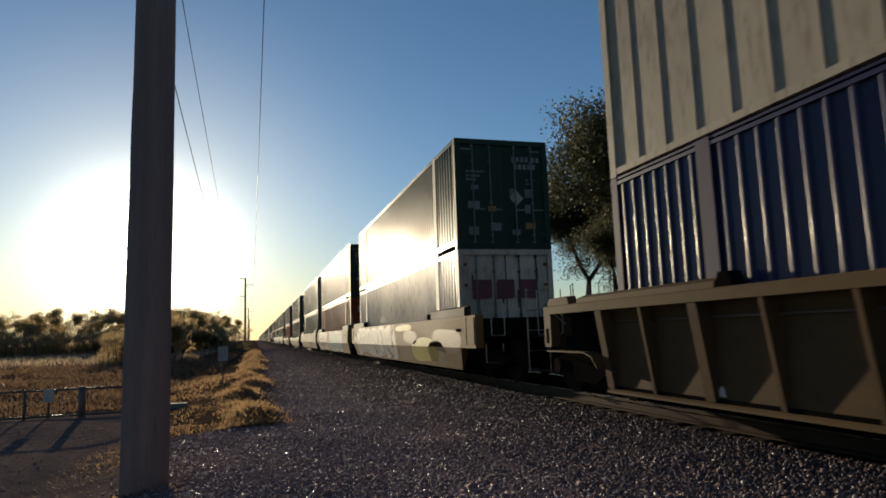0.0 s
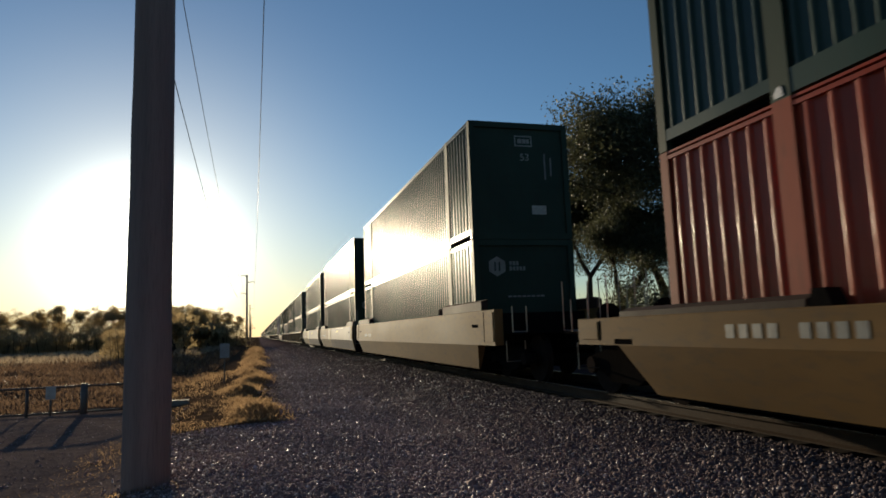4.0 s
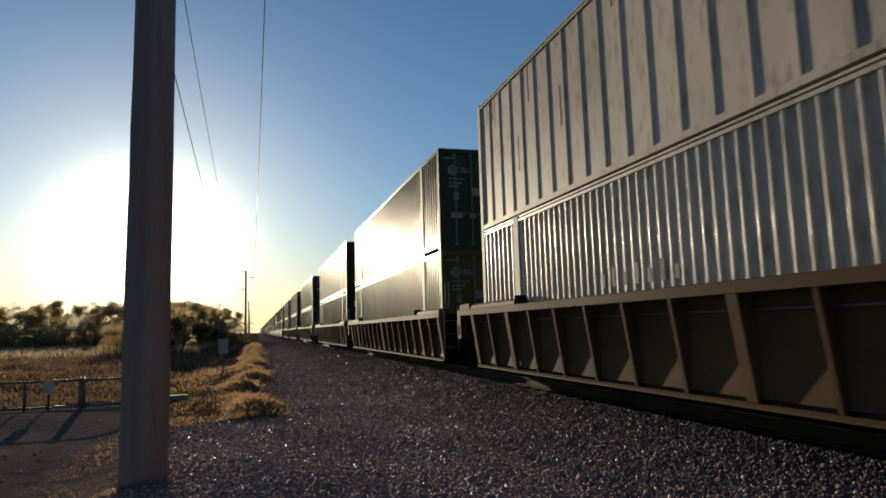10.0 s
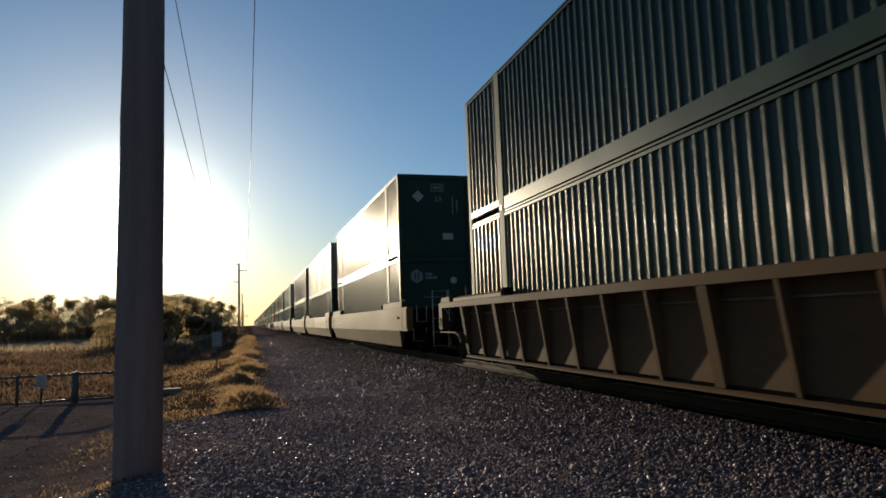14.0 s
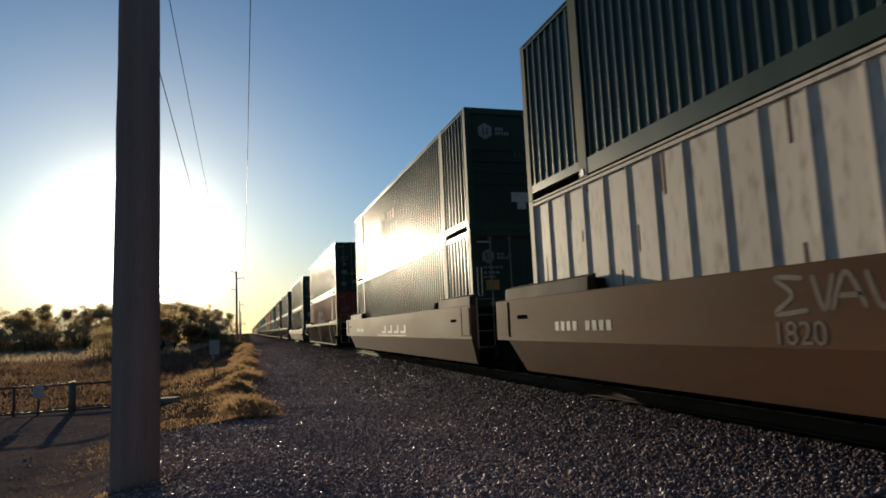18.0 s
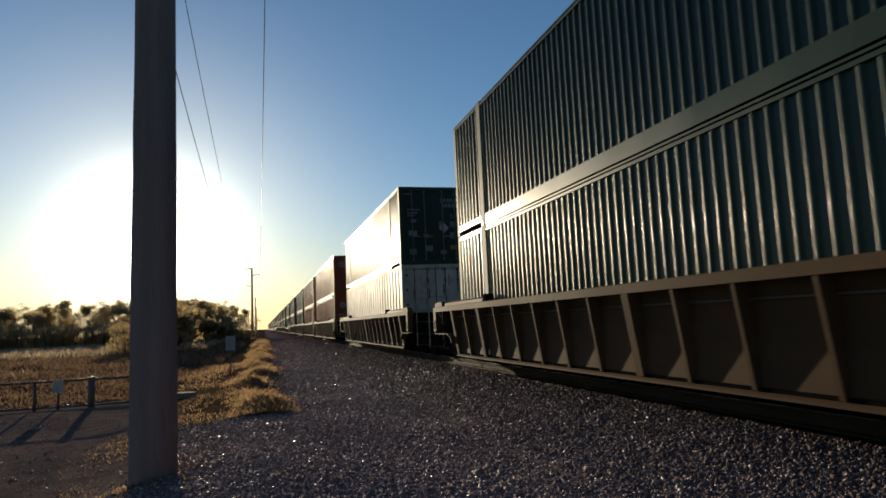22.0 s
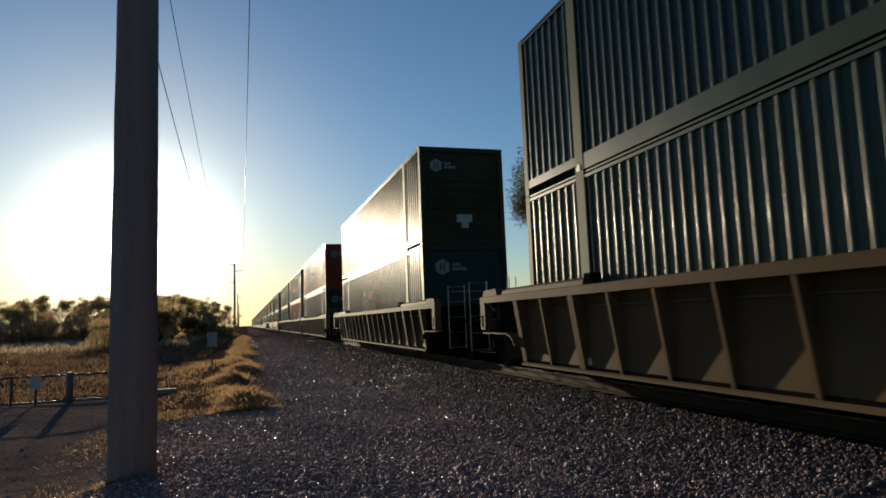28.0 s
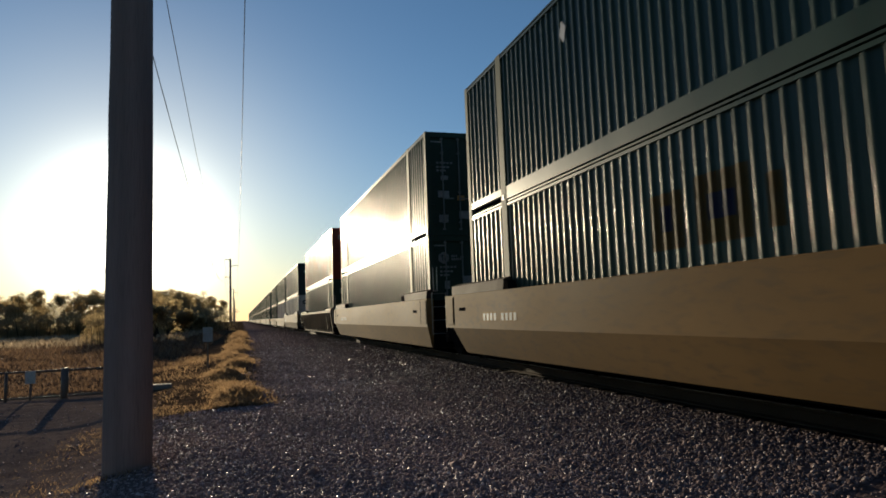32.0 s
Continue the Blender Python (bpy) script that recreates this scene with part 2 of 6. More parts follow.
def stone_mat():
    """Crushed stone; oil, brake dust and painted-in shade of the train darken it towards the track; a few faces catch
    the sun.
    """
    m, n, l, b = node_mat("ballast_stone")
    geo = n.new("ShaderNodeNewGeometry")
    r = ramp_of(n, ((0.0, (0.18, 0.126, 0.122)), (0.5, (0.28, 0.197, 0.190)), (0.90, (0.40, 0.295, 0.285)), (1.0, (0.64, 0.53, 0.51))))
    l.new(geo.outputs["Random Per Island"], r.inputs["Fac"])
    sep = n.new("ShaderNodeSeparateXYZ")
    l.new(geo.outputs["Position"], sep.inputs[0])
    grime_shade = n.new("ShaderNodeMapRange")
    grime_shade.inputs["From Min"].default_value, grime_shade.inputs["From Max"].default_value = 2.2, 4.6
    grime_shade.inputs["To Min"].default_value, grime_shade.inputs["To Max"].default_value = 1.0, 0.34
    l.new(sep.outputs["X"], grime_shade.inputs["Value"])
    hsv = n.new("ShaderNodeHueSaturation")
    l.new(grime_shade.outputs[0], hsv.inputs["Value"])
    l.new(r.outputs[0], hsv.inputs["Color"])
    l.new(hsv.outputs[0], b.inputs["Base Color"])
    rr = ramp_of(n, ((0.0, (0.95, 0.95, 0.95)), (0.80, (0.85, 0.85, 0.85)), (0.86, (0.48, 0.48, 0.48)), (1.0, (0.36, 0.36, 0.36))))
    l.new(geo.outputs["Random Per Island"], rr.inputs["Fac"])
    l.new(rr.outputs[0], b.inputs["Roughness"])
    b.inputs["Specular IOR Level"].default_value = 0.12
    return m


M_STONE = stone_mat()


def ground_mat():
    """One sheet: dark ballast by the track, packed dirt and gravel beside it, dry grass beyond."""
    m, n, l, b = node_mat("ground_soil")
    co = n.new("ShaderNodeTexCoord")
    sep = n.new("ShaderNodeSeparateXYZ")
    l.new(co.outputs["Object"], sep.inputs[0])

    def noise_at(scale, detail=6):
        q = n.new("ShaderNodeTexNoise")
        q.inputs["Scale"].default_value, q.inputs["Detail"].default_value = scale, detail
        l.new(co.outputs["Object"], q.inputs["Vector"])
        return q

    def math_node(op, a, c):
        q = n.new("ShaderNodeMath")
        q.operation = op
        for i, v in enumerate((a, c)):
            if isinstance(v, (int, float)):
                q.inputs[i].default_value = v
            else:
                l.new(v, q.inputs[i])
        return q.outputs[0]

    wob = noise_at(0.9)
    fine = noise_at(22.0, 8)
    mid = noise_at(3.0)
    # ballast to the right of a wavering line
    edge = math_node("ADD", sep.outputs["X"], math_node("MULTIPLY", math_node("SUBTRACT", wob.outputs["Fac"], 0.5), 1.2))
    # further on a grassy bank pushes the ballast's edge towards the track
    bank = n.new("ShaderNodeMapRange")
    bank.inputs["From Min"].default_value, bank.inputs["From Max"].default_value = 12.4, 13.8
    bank.inputs["To Min"].default_value, bank.inputs["To Max"].default_value = 0.0, 1.65
    l.new(sep.outputs["Y"], bank.inputs["Value"])
    edge = math_node("SUBTRACT", edge, bank.outputs[0])
    mr = n.new("ShaderNodeMapRange")
    mr.inputs["From Min"].default_value, mr.inputs["From Max"].default_value = -1.5, -0.7
    l.new(edge, mr.inputs["Value"])
    # the field begins beyond the fence
    far = math_node("ADD", sep.outputs["Y"], math_node("MULTIPLY", math_node("SUBTRACT", wob.outputs["Fac"], 0.5), 3.0))
    far = math_node("ADD", far, math_node("MULTIPLY", math_node("MAXIMUM", math_node("ADD", sep.outputs["X"], 2.7), 0.0), 5.5))
    mf = n.new("ShaderNodeMapRange")
    mf.inputs["From Min"].default_value, mf.inputs["From Max"].default_value = 18.8, 20.5
    l.new(far, mf.inputs["Value"])
    c_bal = ramp_of(n, ((0.35, (0.125, 0.091, 0.090)), (0.6, (0.21, 0.153, 0.151)), (0.75, (0.295, 0.222, 0.218))))
    l.new(fine.outputs["Fac"], c_bal.inputs["Fac"])
    c_dirt = ramp_of(n, ((0.32, (0.085, 0.064, 0.058)), (0.5, (0.135, 0.103, 0.092)), (0.70, (0.20, 0.154, 0.132))))
    l.new(math_node("ADD", math_node("MULTIPLY", mid.outputs["Fac"], 0.55), math_node("MULTIPLY", fine.outputs["Fac"], 0.45)), c_dirt.inputs["Fac"])
    c_field = ramp_of(n, ((0.35, (0.050, 0.034, 0.024)), (0.65, (0.105, 0.070, 0.045))))
    l.new(mid.outputs["Fac"], c_field.inputs["Fac"])
    m1, m2 = n.new("ShaderNodeMixRGB"), n.new("ShaderNodeMixRGB")
    l.new(mf.outputs[0], m1.inputs["Fac"])
    l.new(c_dirt.outputs[0], m1.inputs["Color1"])
    l.new(c_field.outputs[0], m1.inputs["Color2"])
    l.new(mr.outputs[0], m2.inputs["Fac"])
    l.new(m1.outputs[0], m2.inputs["Color1"])
    # ballast colour drops towards the track: grime plus the train's shade, painted in
    grime_shade = n.new("ShaderNodeMapRange")
    grime_shade.inputs["From Min"].default_value, grime_shade.inputs["From Max"].default_value = 2.2, 4.6
    grime_shade.inputs["To Min"].default_value, grime_shade.inputs["To Max"].default_value = 1.0, 0.34
    l.new(sep.outputs["X"], grime_shade.inputs["Value"])
    darkened = n.new("ShaderNodeHueSaturation")
    l.new(grime_shade.outputs[0], darkened.inputs["Value"])
    l.new(c_bal.outputs[0], darkened.inputs["Color"])
    l.new(darkened.outputs[0], m2.inputs["Color2"])
    l.new(m2.outputs[0], b.inputs["Base Color"])
    b.inputs["Roughness"].default_value = 1.0
    b.inputs["Specular IOR Level"].default_value = 0.0
    bp = n.new("ShaderNodeBump")
    bp.inputs["Strength"].default_value, bp.inputs["Distance"].default_value = 0.45, 0.04
    l.new(fine.outputs["Fac"], bp.inputs["Height"])
    l.new(bp.outputs[0], b.inputs["Normal"])
    return m


M_GROUND = ground_mat()


# ---- mesh helpers ----
def add_box(bm, x0, x1, y0, y1, z0, z1):
    v = [bm.verts.new(p) for p in ((x0, y0, z0), (x1, y0, z0), (x1, y1, z0), (x0, y1, z0),
                                   (x0, y0, z1), (x1, y0, z1), (x1, y1, z1), (x0, y1, z1))]
    for f in ((0, 3, 2, 1), (4, 5, 6, 7), (0, 1, 5, 4), (1, 2, 6, 5), (2, 3, 7, 6), (3, 0, 4, 7)):
        bm.faces.new([v[i] for i in f])


def add_prism(bm, outline, axis, a, b):
    """A closed outline of 2D points pushed from a to b along an axis (0, 1, 2)."""
    def place(p, w):
        q = [p[0], p[1]]
        q.insert(axis, w)
        return q
    lo = [bm.verts.new(place(p, a)) for p in outline]
    hi = [bm.verts.new(place(p, b)) for p in outline]
    k = len(outline)
    bm.faces.new(lo)
    bm.faces.new(list(reversed(hi)))
    for i in range(k):
        bm.faces.new((lo[i], hi[i], hi[(i + 1) % k], lo[(i + 1) % k]))


def add_tube(bm, a, b, r0, r1=None, sides=8):
    """A capped tapered tube from a to b."""
    a, b = Vector(a), Vector(b)
    r1 = r0 if r1 is None else r1
    d = (b - a).normalized()
    u = d.orthogonal().normalized()
    w = d.cross(u)
    ring = lambda c, r: [bm.verts.new(c + r * (math.cos(2 * math.pi * i / sides) * u + math.sin(2 * math.pi * i / sides) * w)) for i in range(sides)]
    lo, hi = ring(a, r0), ring(b, r1)
    bm.faces.new(list(reversed(lo)))
    bm.faces.new(hi)
    for i in range(sides):
        bm.faces.new((lo[i], lo[(i + 1) % sides], hi[(i + 1) % sides], hi[i]))


def mesh_of(name, bm, material, smooth=False):
    bmesh.ops.recalc_face_normals(bm, faces=bm.faces)
    me = bpy.data.meshes.new(name)
    bm.to_mesh(me)
    bm.free()
    me.materials.append(material)
    if smooth:
        me.polygons.foreach_set("use_smooth", [True] * len(me.polygons))
    return me


def part(name, bm, material, parent, label="", smooth=False):
    """Links a bmesh as one mesh object under a thing or a part."""
    ob = new(name, bm if isinstance(bm, bpy.types.Mesh) else mesh_of(name, bm, material, smooth))
    ob.parent = parent
    if label:
        ob["label"] = label
    return ob


def box_part(name, dims, material, parent, label=""):
    bm = bmesh.new()
    add_box(bm, *dims)
    return part(name, bm, material, parent, label)


def raw_mesh(name, verts, faces_flat, per_face, material):
    """A mesh from arrays: all faces have per_face corners."""
    me = bpy.data.meshes.new(name)
    nf = len(faces_flat) // per_face
    me.vertices.add(len(verts))
    me.vertices.foreach_set("co", np.asarray(verts, np.float32).ravel())
    me.loops.add(len(faces_flat))
    me.loops.foreach_set("vertex_index", np.asarray(faces_flat, np.int32))
    me.polygons.add(nf)
    me.polygons.foreach_set("loop_start", np.arange(0, nf * per_face, per_face, dtype=np.int32))
    me.update(calc_edges=True)
    me.materials.append(material)
    return me


# ---- the ground ----
def ground_z(x, y):
    """Height of the ground: the ballast bed with its shoulder, a low verge, the field."""
    off = np.abs(np.asarray(x, float) - TRACK_X)
    y = np.asarray(y, float)
    z = np.interp(off, (0.0, 0.98, 1.08, 1.75, 3.3, 7.6, 9.0, 60.0), (-0.20, -0.20, -0.168, -0.18, -0.52, -0.58, -0.70, -0.75))
    z = z + 0.03 * np.sin(1.7 * x + 0.6 * y) * np.cos(1.1 * y) * (off > 3.0)
    # the lumpy grassy bank beside the ballast, and a hollow at the near pole
    start = np.interp(y, (12.6, 14.4, 60.0, 120.0), (0.0, 1.0, 1.0, 0.0))
    crest = -0.30 + 0.22 * np.sin(0.55 * y)
    z = z + start * np.exp(-((x - crest) / 0.62) ** 2) * (0.14 + 0.05 * np.sin(1.25 * y + 2.6) + 0.03 * np.sin(2.7 * y))
    z = z - 0.09 * np.interp(x, (-3.2, -2.0, -1.25), (0.0, 1.0, 0.0)) * np.interp(y, (5.0, 7.5, 10.5, 13.0), (0.0, 1.0, 1.0, 0.0))
    return z


def build_ground():
    xs = np.concatenate([np.linspace(-1500, -60, 10), np.linspace(-50, -14, 10), np.arange(-12, 14.1, 0.2), np.linspace(16, 60, 12), np.linspace(100, 1500, 10)])
    ys = np.concatenate([np.linspace(-400, -20, 8), np.arange(-15, 5, 0.8), np.arange(5, 40, 0.25), np.linspace(40.5, 160, 60), np.linspace(180, 2500, 20)])
    gx, gy = np.meshgrid(xs, ys)
    gz = ground_z(gx, gy)
    verts = np.stack([gx, gy, gz], -1).reshape(-1, 3)
    w = len(xs)
    j, i = np.meshgrid(np.arange(len(ys) - 1), np.arange(w - 1), indexing="ij")
    q = (j * w + i).ravel()
    faces = np.stack([q, q + 1, q + w + 1, q + w], -1).ravel()
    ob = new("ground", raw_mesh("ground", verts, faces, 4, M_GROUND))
    tagged(ob, "dry dirt and dark ballast ground running to the horizon", "ground", kind="structure")


build_ground()

ROCK = np.array([(0, 0, 1), (0.9, 0, 0.1), (0.2, 0.9, -0.1), (-0.8, 0.4, 0.15), (-0.5, -0.8, 0), (0.5, -0.75, -0.1), (0, 0, -0.9)], float)
ROCK_F = np.array([(0, 1, 2), (0, 2, 3), (0, 3, 4), (0, 4, 5), (0, 5, 1), (6, 2, 1), (6, 3, 2), (6, 4, 3), (6, 5, 4), (6, 1, 5)])


def build_stones(name, count, x0, x1, y0, y1, size, rng, label, verge=True):
    x, y = rng.uniform(x0, x1, count), y0 + (y1 - y0) * rng.uniform(0, 1, count) ** 1.5
    keep = (x > -1.3 + np.interp(y, (9.5, 11.0, 12.4, 13.6), (-0.4, 0.0, 0.0, 1.75)) + 0.35 * np.sin(0.9 * y) + 0.25 * rng.normal(size=count)) | (not verge)
    x, y = x[keep], y[keep]
    k = len(x)
    z = ground_z(x, y) + rng.uniform(-0.35, 0.25, k) * size
    sc = size * rng.lognormal(0, 0.35, k)[:, None, None] * rng.uniform(0.6, 1.25, (k, 1, 3))
    a = rng.normal(size=(k, 3, 3))
    q, _ = np.linalg.qr(a)
    v = np.einsum("kij,vj->kvi", q, ROCK) * sc * 0.5 * rng.uniform(0.8, 1.2, (k, 7, 1)) + np.stack([x, y, z], -1)[:, None, :]
    f = (ROCK_F[None] + 7 * np.arange(k)[:, None, None]).ravel()
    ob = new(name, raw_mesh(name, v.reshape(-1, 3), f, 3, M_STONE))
    tagged(ob, label, "ballast", kind="stuff")


rng = np.random.default_rng(7)
build_stones("ballast_gravel", 115000, -2.4, 5.2, 3.6, 16.0, 0.030, rng, "dark crushed-stone ballast glinting in low sun")
build_stones("ballast_gravel", 45000, -1.6, 6.2, 14.0, 34.0, 0.042, rng, "dark crushed-stone ballast beside the rails")
build_stones("ballast_gravel", 12000, -1.0, 6.5, 30.0, 95.0, 0.075, rng, "dark crushed-stone ballast further along the track")
build_stones("ballast_gravel", 22000, -2.4, 5.0, -7.0, 3.7, 0.040, rng, "dark crushed-stone ballast beside the standing place")
build_stones("lot_gravel", 5000, -9.5, -1.6, 7.0, 18.5, 0.024, rng, "scattered small stones on the packed dirt lot", False)


# ---- the track ----
def build_track():
    track = new("track")
    tagged(track, "standard-gauge railway track on dark ballast", "railway track", kind="structure")
    outline = ((-0.075, -0.172), (0.075, -0.172), (0.075, -0.155), (0.012, -0.14), (0.010, -0.045), (0.037, -0.035), (0.037, 0.0),
               (-0.037, 0.0), (-0.037, -0.035), (-0.010, -0.045), (-0.012, -0.14), (-0.075, -0.155))
    for side in (-1, 1):
        bm = bmesh.new()
        add_prism(bm, [(TRACK_X + side * 0.755 + p[0], p[1]) for p in outline], 1, -60, 1500)
        rail = part("rail", bm, M_RAIL, track, "rusty steel rail")
        cx = TRACK_X + side * 0.755
        box_part("rail_head", (cx - 0.026, cx + 0.026, -60, 1500, 0.0, 0.003), M_HEAD, track, "polished running surface of the rail")
    bm = bmesh.new()
    add_box(bm, -1.3, 1.3, -0.115, 0.115, -0.33, -0.176)
    me = mesh_of("tie", bm, M_TIE)
    for i in range(200):
        t = part("tie", me, None, track)
        t.location = (TRACK_X, -12 + 0.5 * i, 0)


build_track()


# ---- containers ----
def rib_side(bm, x, sign, y0, y1, z0, z1, pitch, depth):
    """A corrugated wall in the plane x; sign: which way its outside looks. Ribs stand out."""
    count = max(1, int(round((y1 - y0) / pitch)))
    pitch = (y1 - y0) / count
    prof = []
    # each rib: a slope, a rounded nose, a slope
    flat, nose, turn = 0.052 * pitch, 0.075 * pitch, radians(50)
    drop = nose * (1 - math.cos(turn))
    slope = max(0.008, (depth - drop) / math.tan(turn))
    arc = [(math.copysign(flat + nose * math.sin(turn * abs(k) / 3), k), 1 - nose * (1 - math.cos(turn * k / 3)) / depth) for k in (-3, -2, -1, -0.0, 0.0, 1, 2, 3)]
    for i in range(count):
        c = y0 + (i + 0.5) * pitch
        prof += [(c + arc[0][0] - slope, 0)] + [(c + u, k) for u, k in arc] + [(c + arc[-1][0] + slope, 0)]
    prof.insert(0, (y0, 0))
    prof.append((y1, 0))
    lo, hi = [], []
    for y, k in prof:
        xx = x - sign * depth * (1 - k)
        lo.append(bm.verts.new((xx, y, z0)))
        hi.append(bm.verts.new((xx, y, z1)))
    for i in range(len(prof) - 1):
        face = bm.faces.new((lo[i], lo[i + 1], hi[i + 1], hi[i]))
        face.smooth = (i % 10) in (2, 3, 4, 5, 6, 7, 8)


def post_side(thing, mat, x, sign, y0, y1, z0, z1, pitch, depth, width=0.07, near=True):
    """A flat sheet wall with narrow proud posts, each a part."""
    count = max(1, int(round((y1 - y0) / pitch)))
    pitch = (y1 - y0) / count
    xx = x - sign * depth
    box_part("side_wall", (min(xx, xx - sign * 0.02), max(xx, xx - sign * 0.02), y0, y1, z0, z1), mat, thing)
    bm = bmesh.new()
    for i in range(1, count):
        c = y0 + i * pitch
        add_prism(bm, ((xx, c - width / 2), (x, c - width / 4), (x, c + width / 4), (xx, c + width / 2)), 2, z0, z1)
        if near:
            part("wall_post", bm, mat, thing)
            bm = bmesh.new()
    if not near:
        tagged(part("wall_posts", bm, mat, thing), kind="stuff")
    else:
        bm.free()


def wave_sheet(bm, x0, x1, z0, z1, count, y, depth, upright=False):
    """A shallow corrugated sheet in the plane y, one connected surface; depth stands towards -y."""
    a0, a1 = (x0, x1) if upright else (z0, z1)
    step = (a1 - a0) / count
    prof = [(a0, 0)]
    for i in range(count):
        b = a0 + i * step
        prof += [(b + 0.28 * step, 0), (b + 0.38 * step, 1), (b + 0.72 * step, 1), (b + 0.82 * step, 0)]
    prof.append((a1, 0))
    rows = []
    for p, k in prof:
        yy = y - depth * k
        ends = ((p, yy, z0), (p, yy, z1)) if upright else ((x0, yy, p), (x1, yy, p))
        rows.append([bm.verts.new(e) for e in ends])
    for r0, r1 in zip(rows, rows[1:]):
        bm.faces.new((r0[0], r0[1], r1[1], r1[0]))


def ring_plate(bm, outer, inner, put):
    """A flat ring of even thickness; put(u, v, k) gives the place of a rim point, k = 0 at the back."""
    loops = [[bm.verts.new(put(u, v, k)) for u, v in pts] for k in (0, 1) for pts in (outer, inner)]
    for i in range(len(outer)):
        j = (i + 1) % len(outer)
        for a, b in ((0, 1), (1, 3), (3, 2), (2, 0)):
            bm.faces.new((loops[a][i], loops[a][j], loops[b][j], loops[b][i]))
    bmesh.ops.recalc_face_normals(bm, faces=bm.faces)


def marks(bm, bars, plane_axis, at, thick):
    """Plain bars (u0, u1, v0, v1) lying in the plane axis = at, a hair proud of it."""
    for u0, u1, v0, v1 in bars:
        if plane_axis == 0:
            add_box(bm, min(at, at + thick), max(at, at + thick), u0, u1, v0, v1)
        else:
            add_box(bm, u0, u1, min(at, at + thick), max(at, at + thick), v0, v1)


COLOR_WORDS = {"green": "dark green", "teal": "teal green", "olive": "olive yellow", "moss": "dark olive green", "bright": "bright rusty orange", "red": "brick red", "orange": "orange red",
               "white": "dusty white", "navy": "navy blue", "pale": "pale grey green", "forest": "dull forest green",
               "slate": "slate blue", "cream": "weathered grey white"}


ART_MAT = {k: surface("spray_paint_" + k, c, rough=0.5, big=1.5, fine=10, vary=0.15, dirty=0.3, random_tone=0.08, spec=0.08) for k, c in {
    "ochre": (0.075, 0.048, 0.014), "white": (0.36, 0.34, 0.33), "teal": (0.20, 0.34, 0.33), "maroon": (0.13, 0.013, 0.016), "dark": (0.035, 0.03, 0.035), "violet": (0.07, 0.05, 0.16),
    "camo": (0.13, 0.075, 0.05), "lime": (0.36, 0.30, 0.05), "grey": (0.21, 0.18, 0.14), "dusk": (0.105, 0.060, 0.038), "blue": (0.022, 0.023, 0.048), "ash": (0.040, 0.037, 0.048), "khaki": (0.19, 0.135, 0.065), "faint": (0.075, 0.055, 0.035), "rose": (0.11, 0.035, 0.025), "faint_maroon": (0.085, 0.028, 0.022), "pale_grey": (0.15, 0.12, 0.10)}.items()}


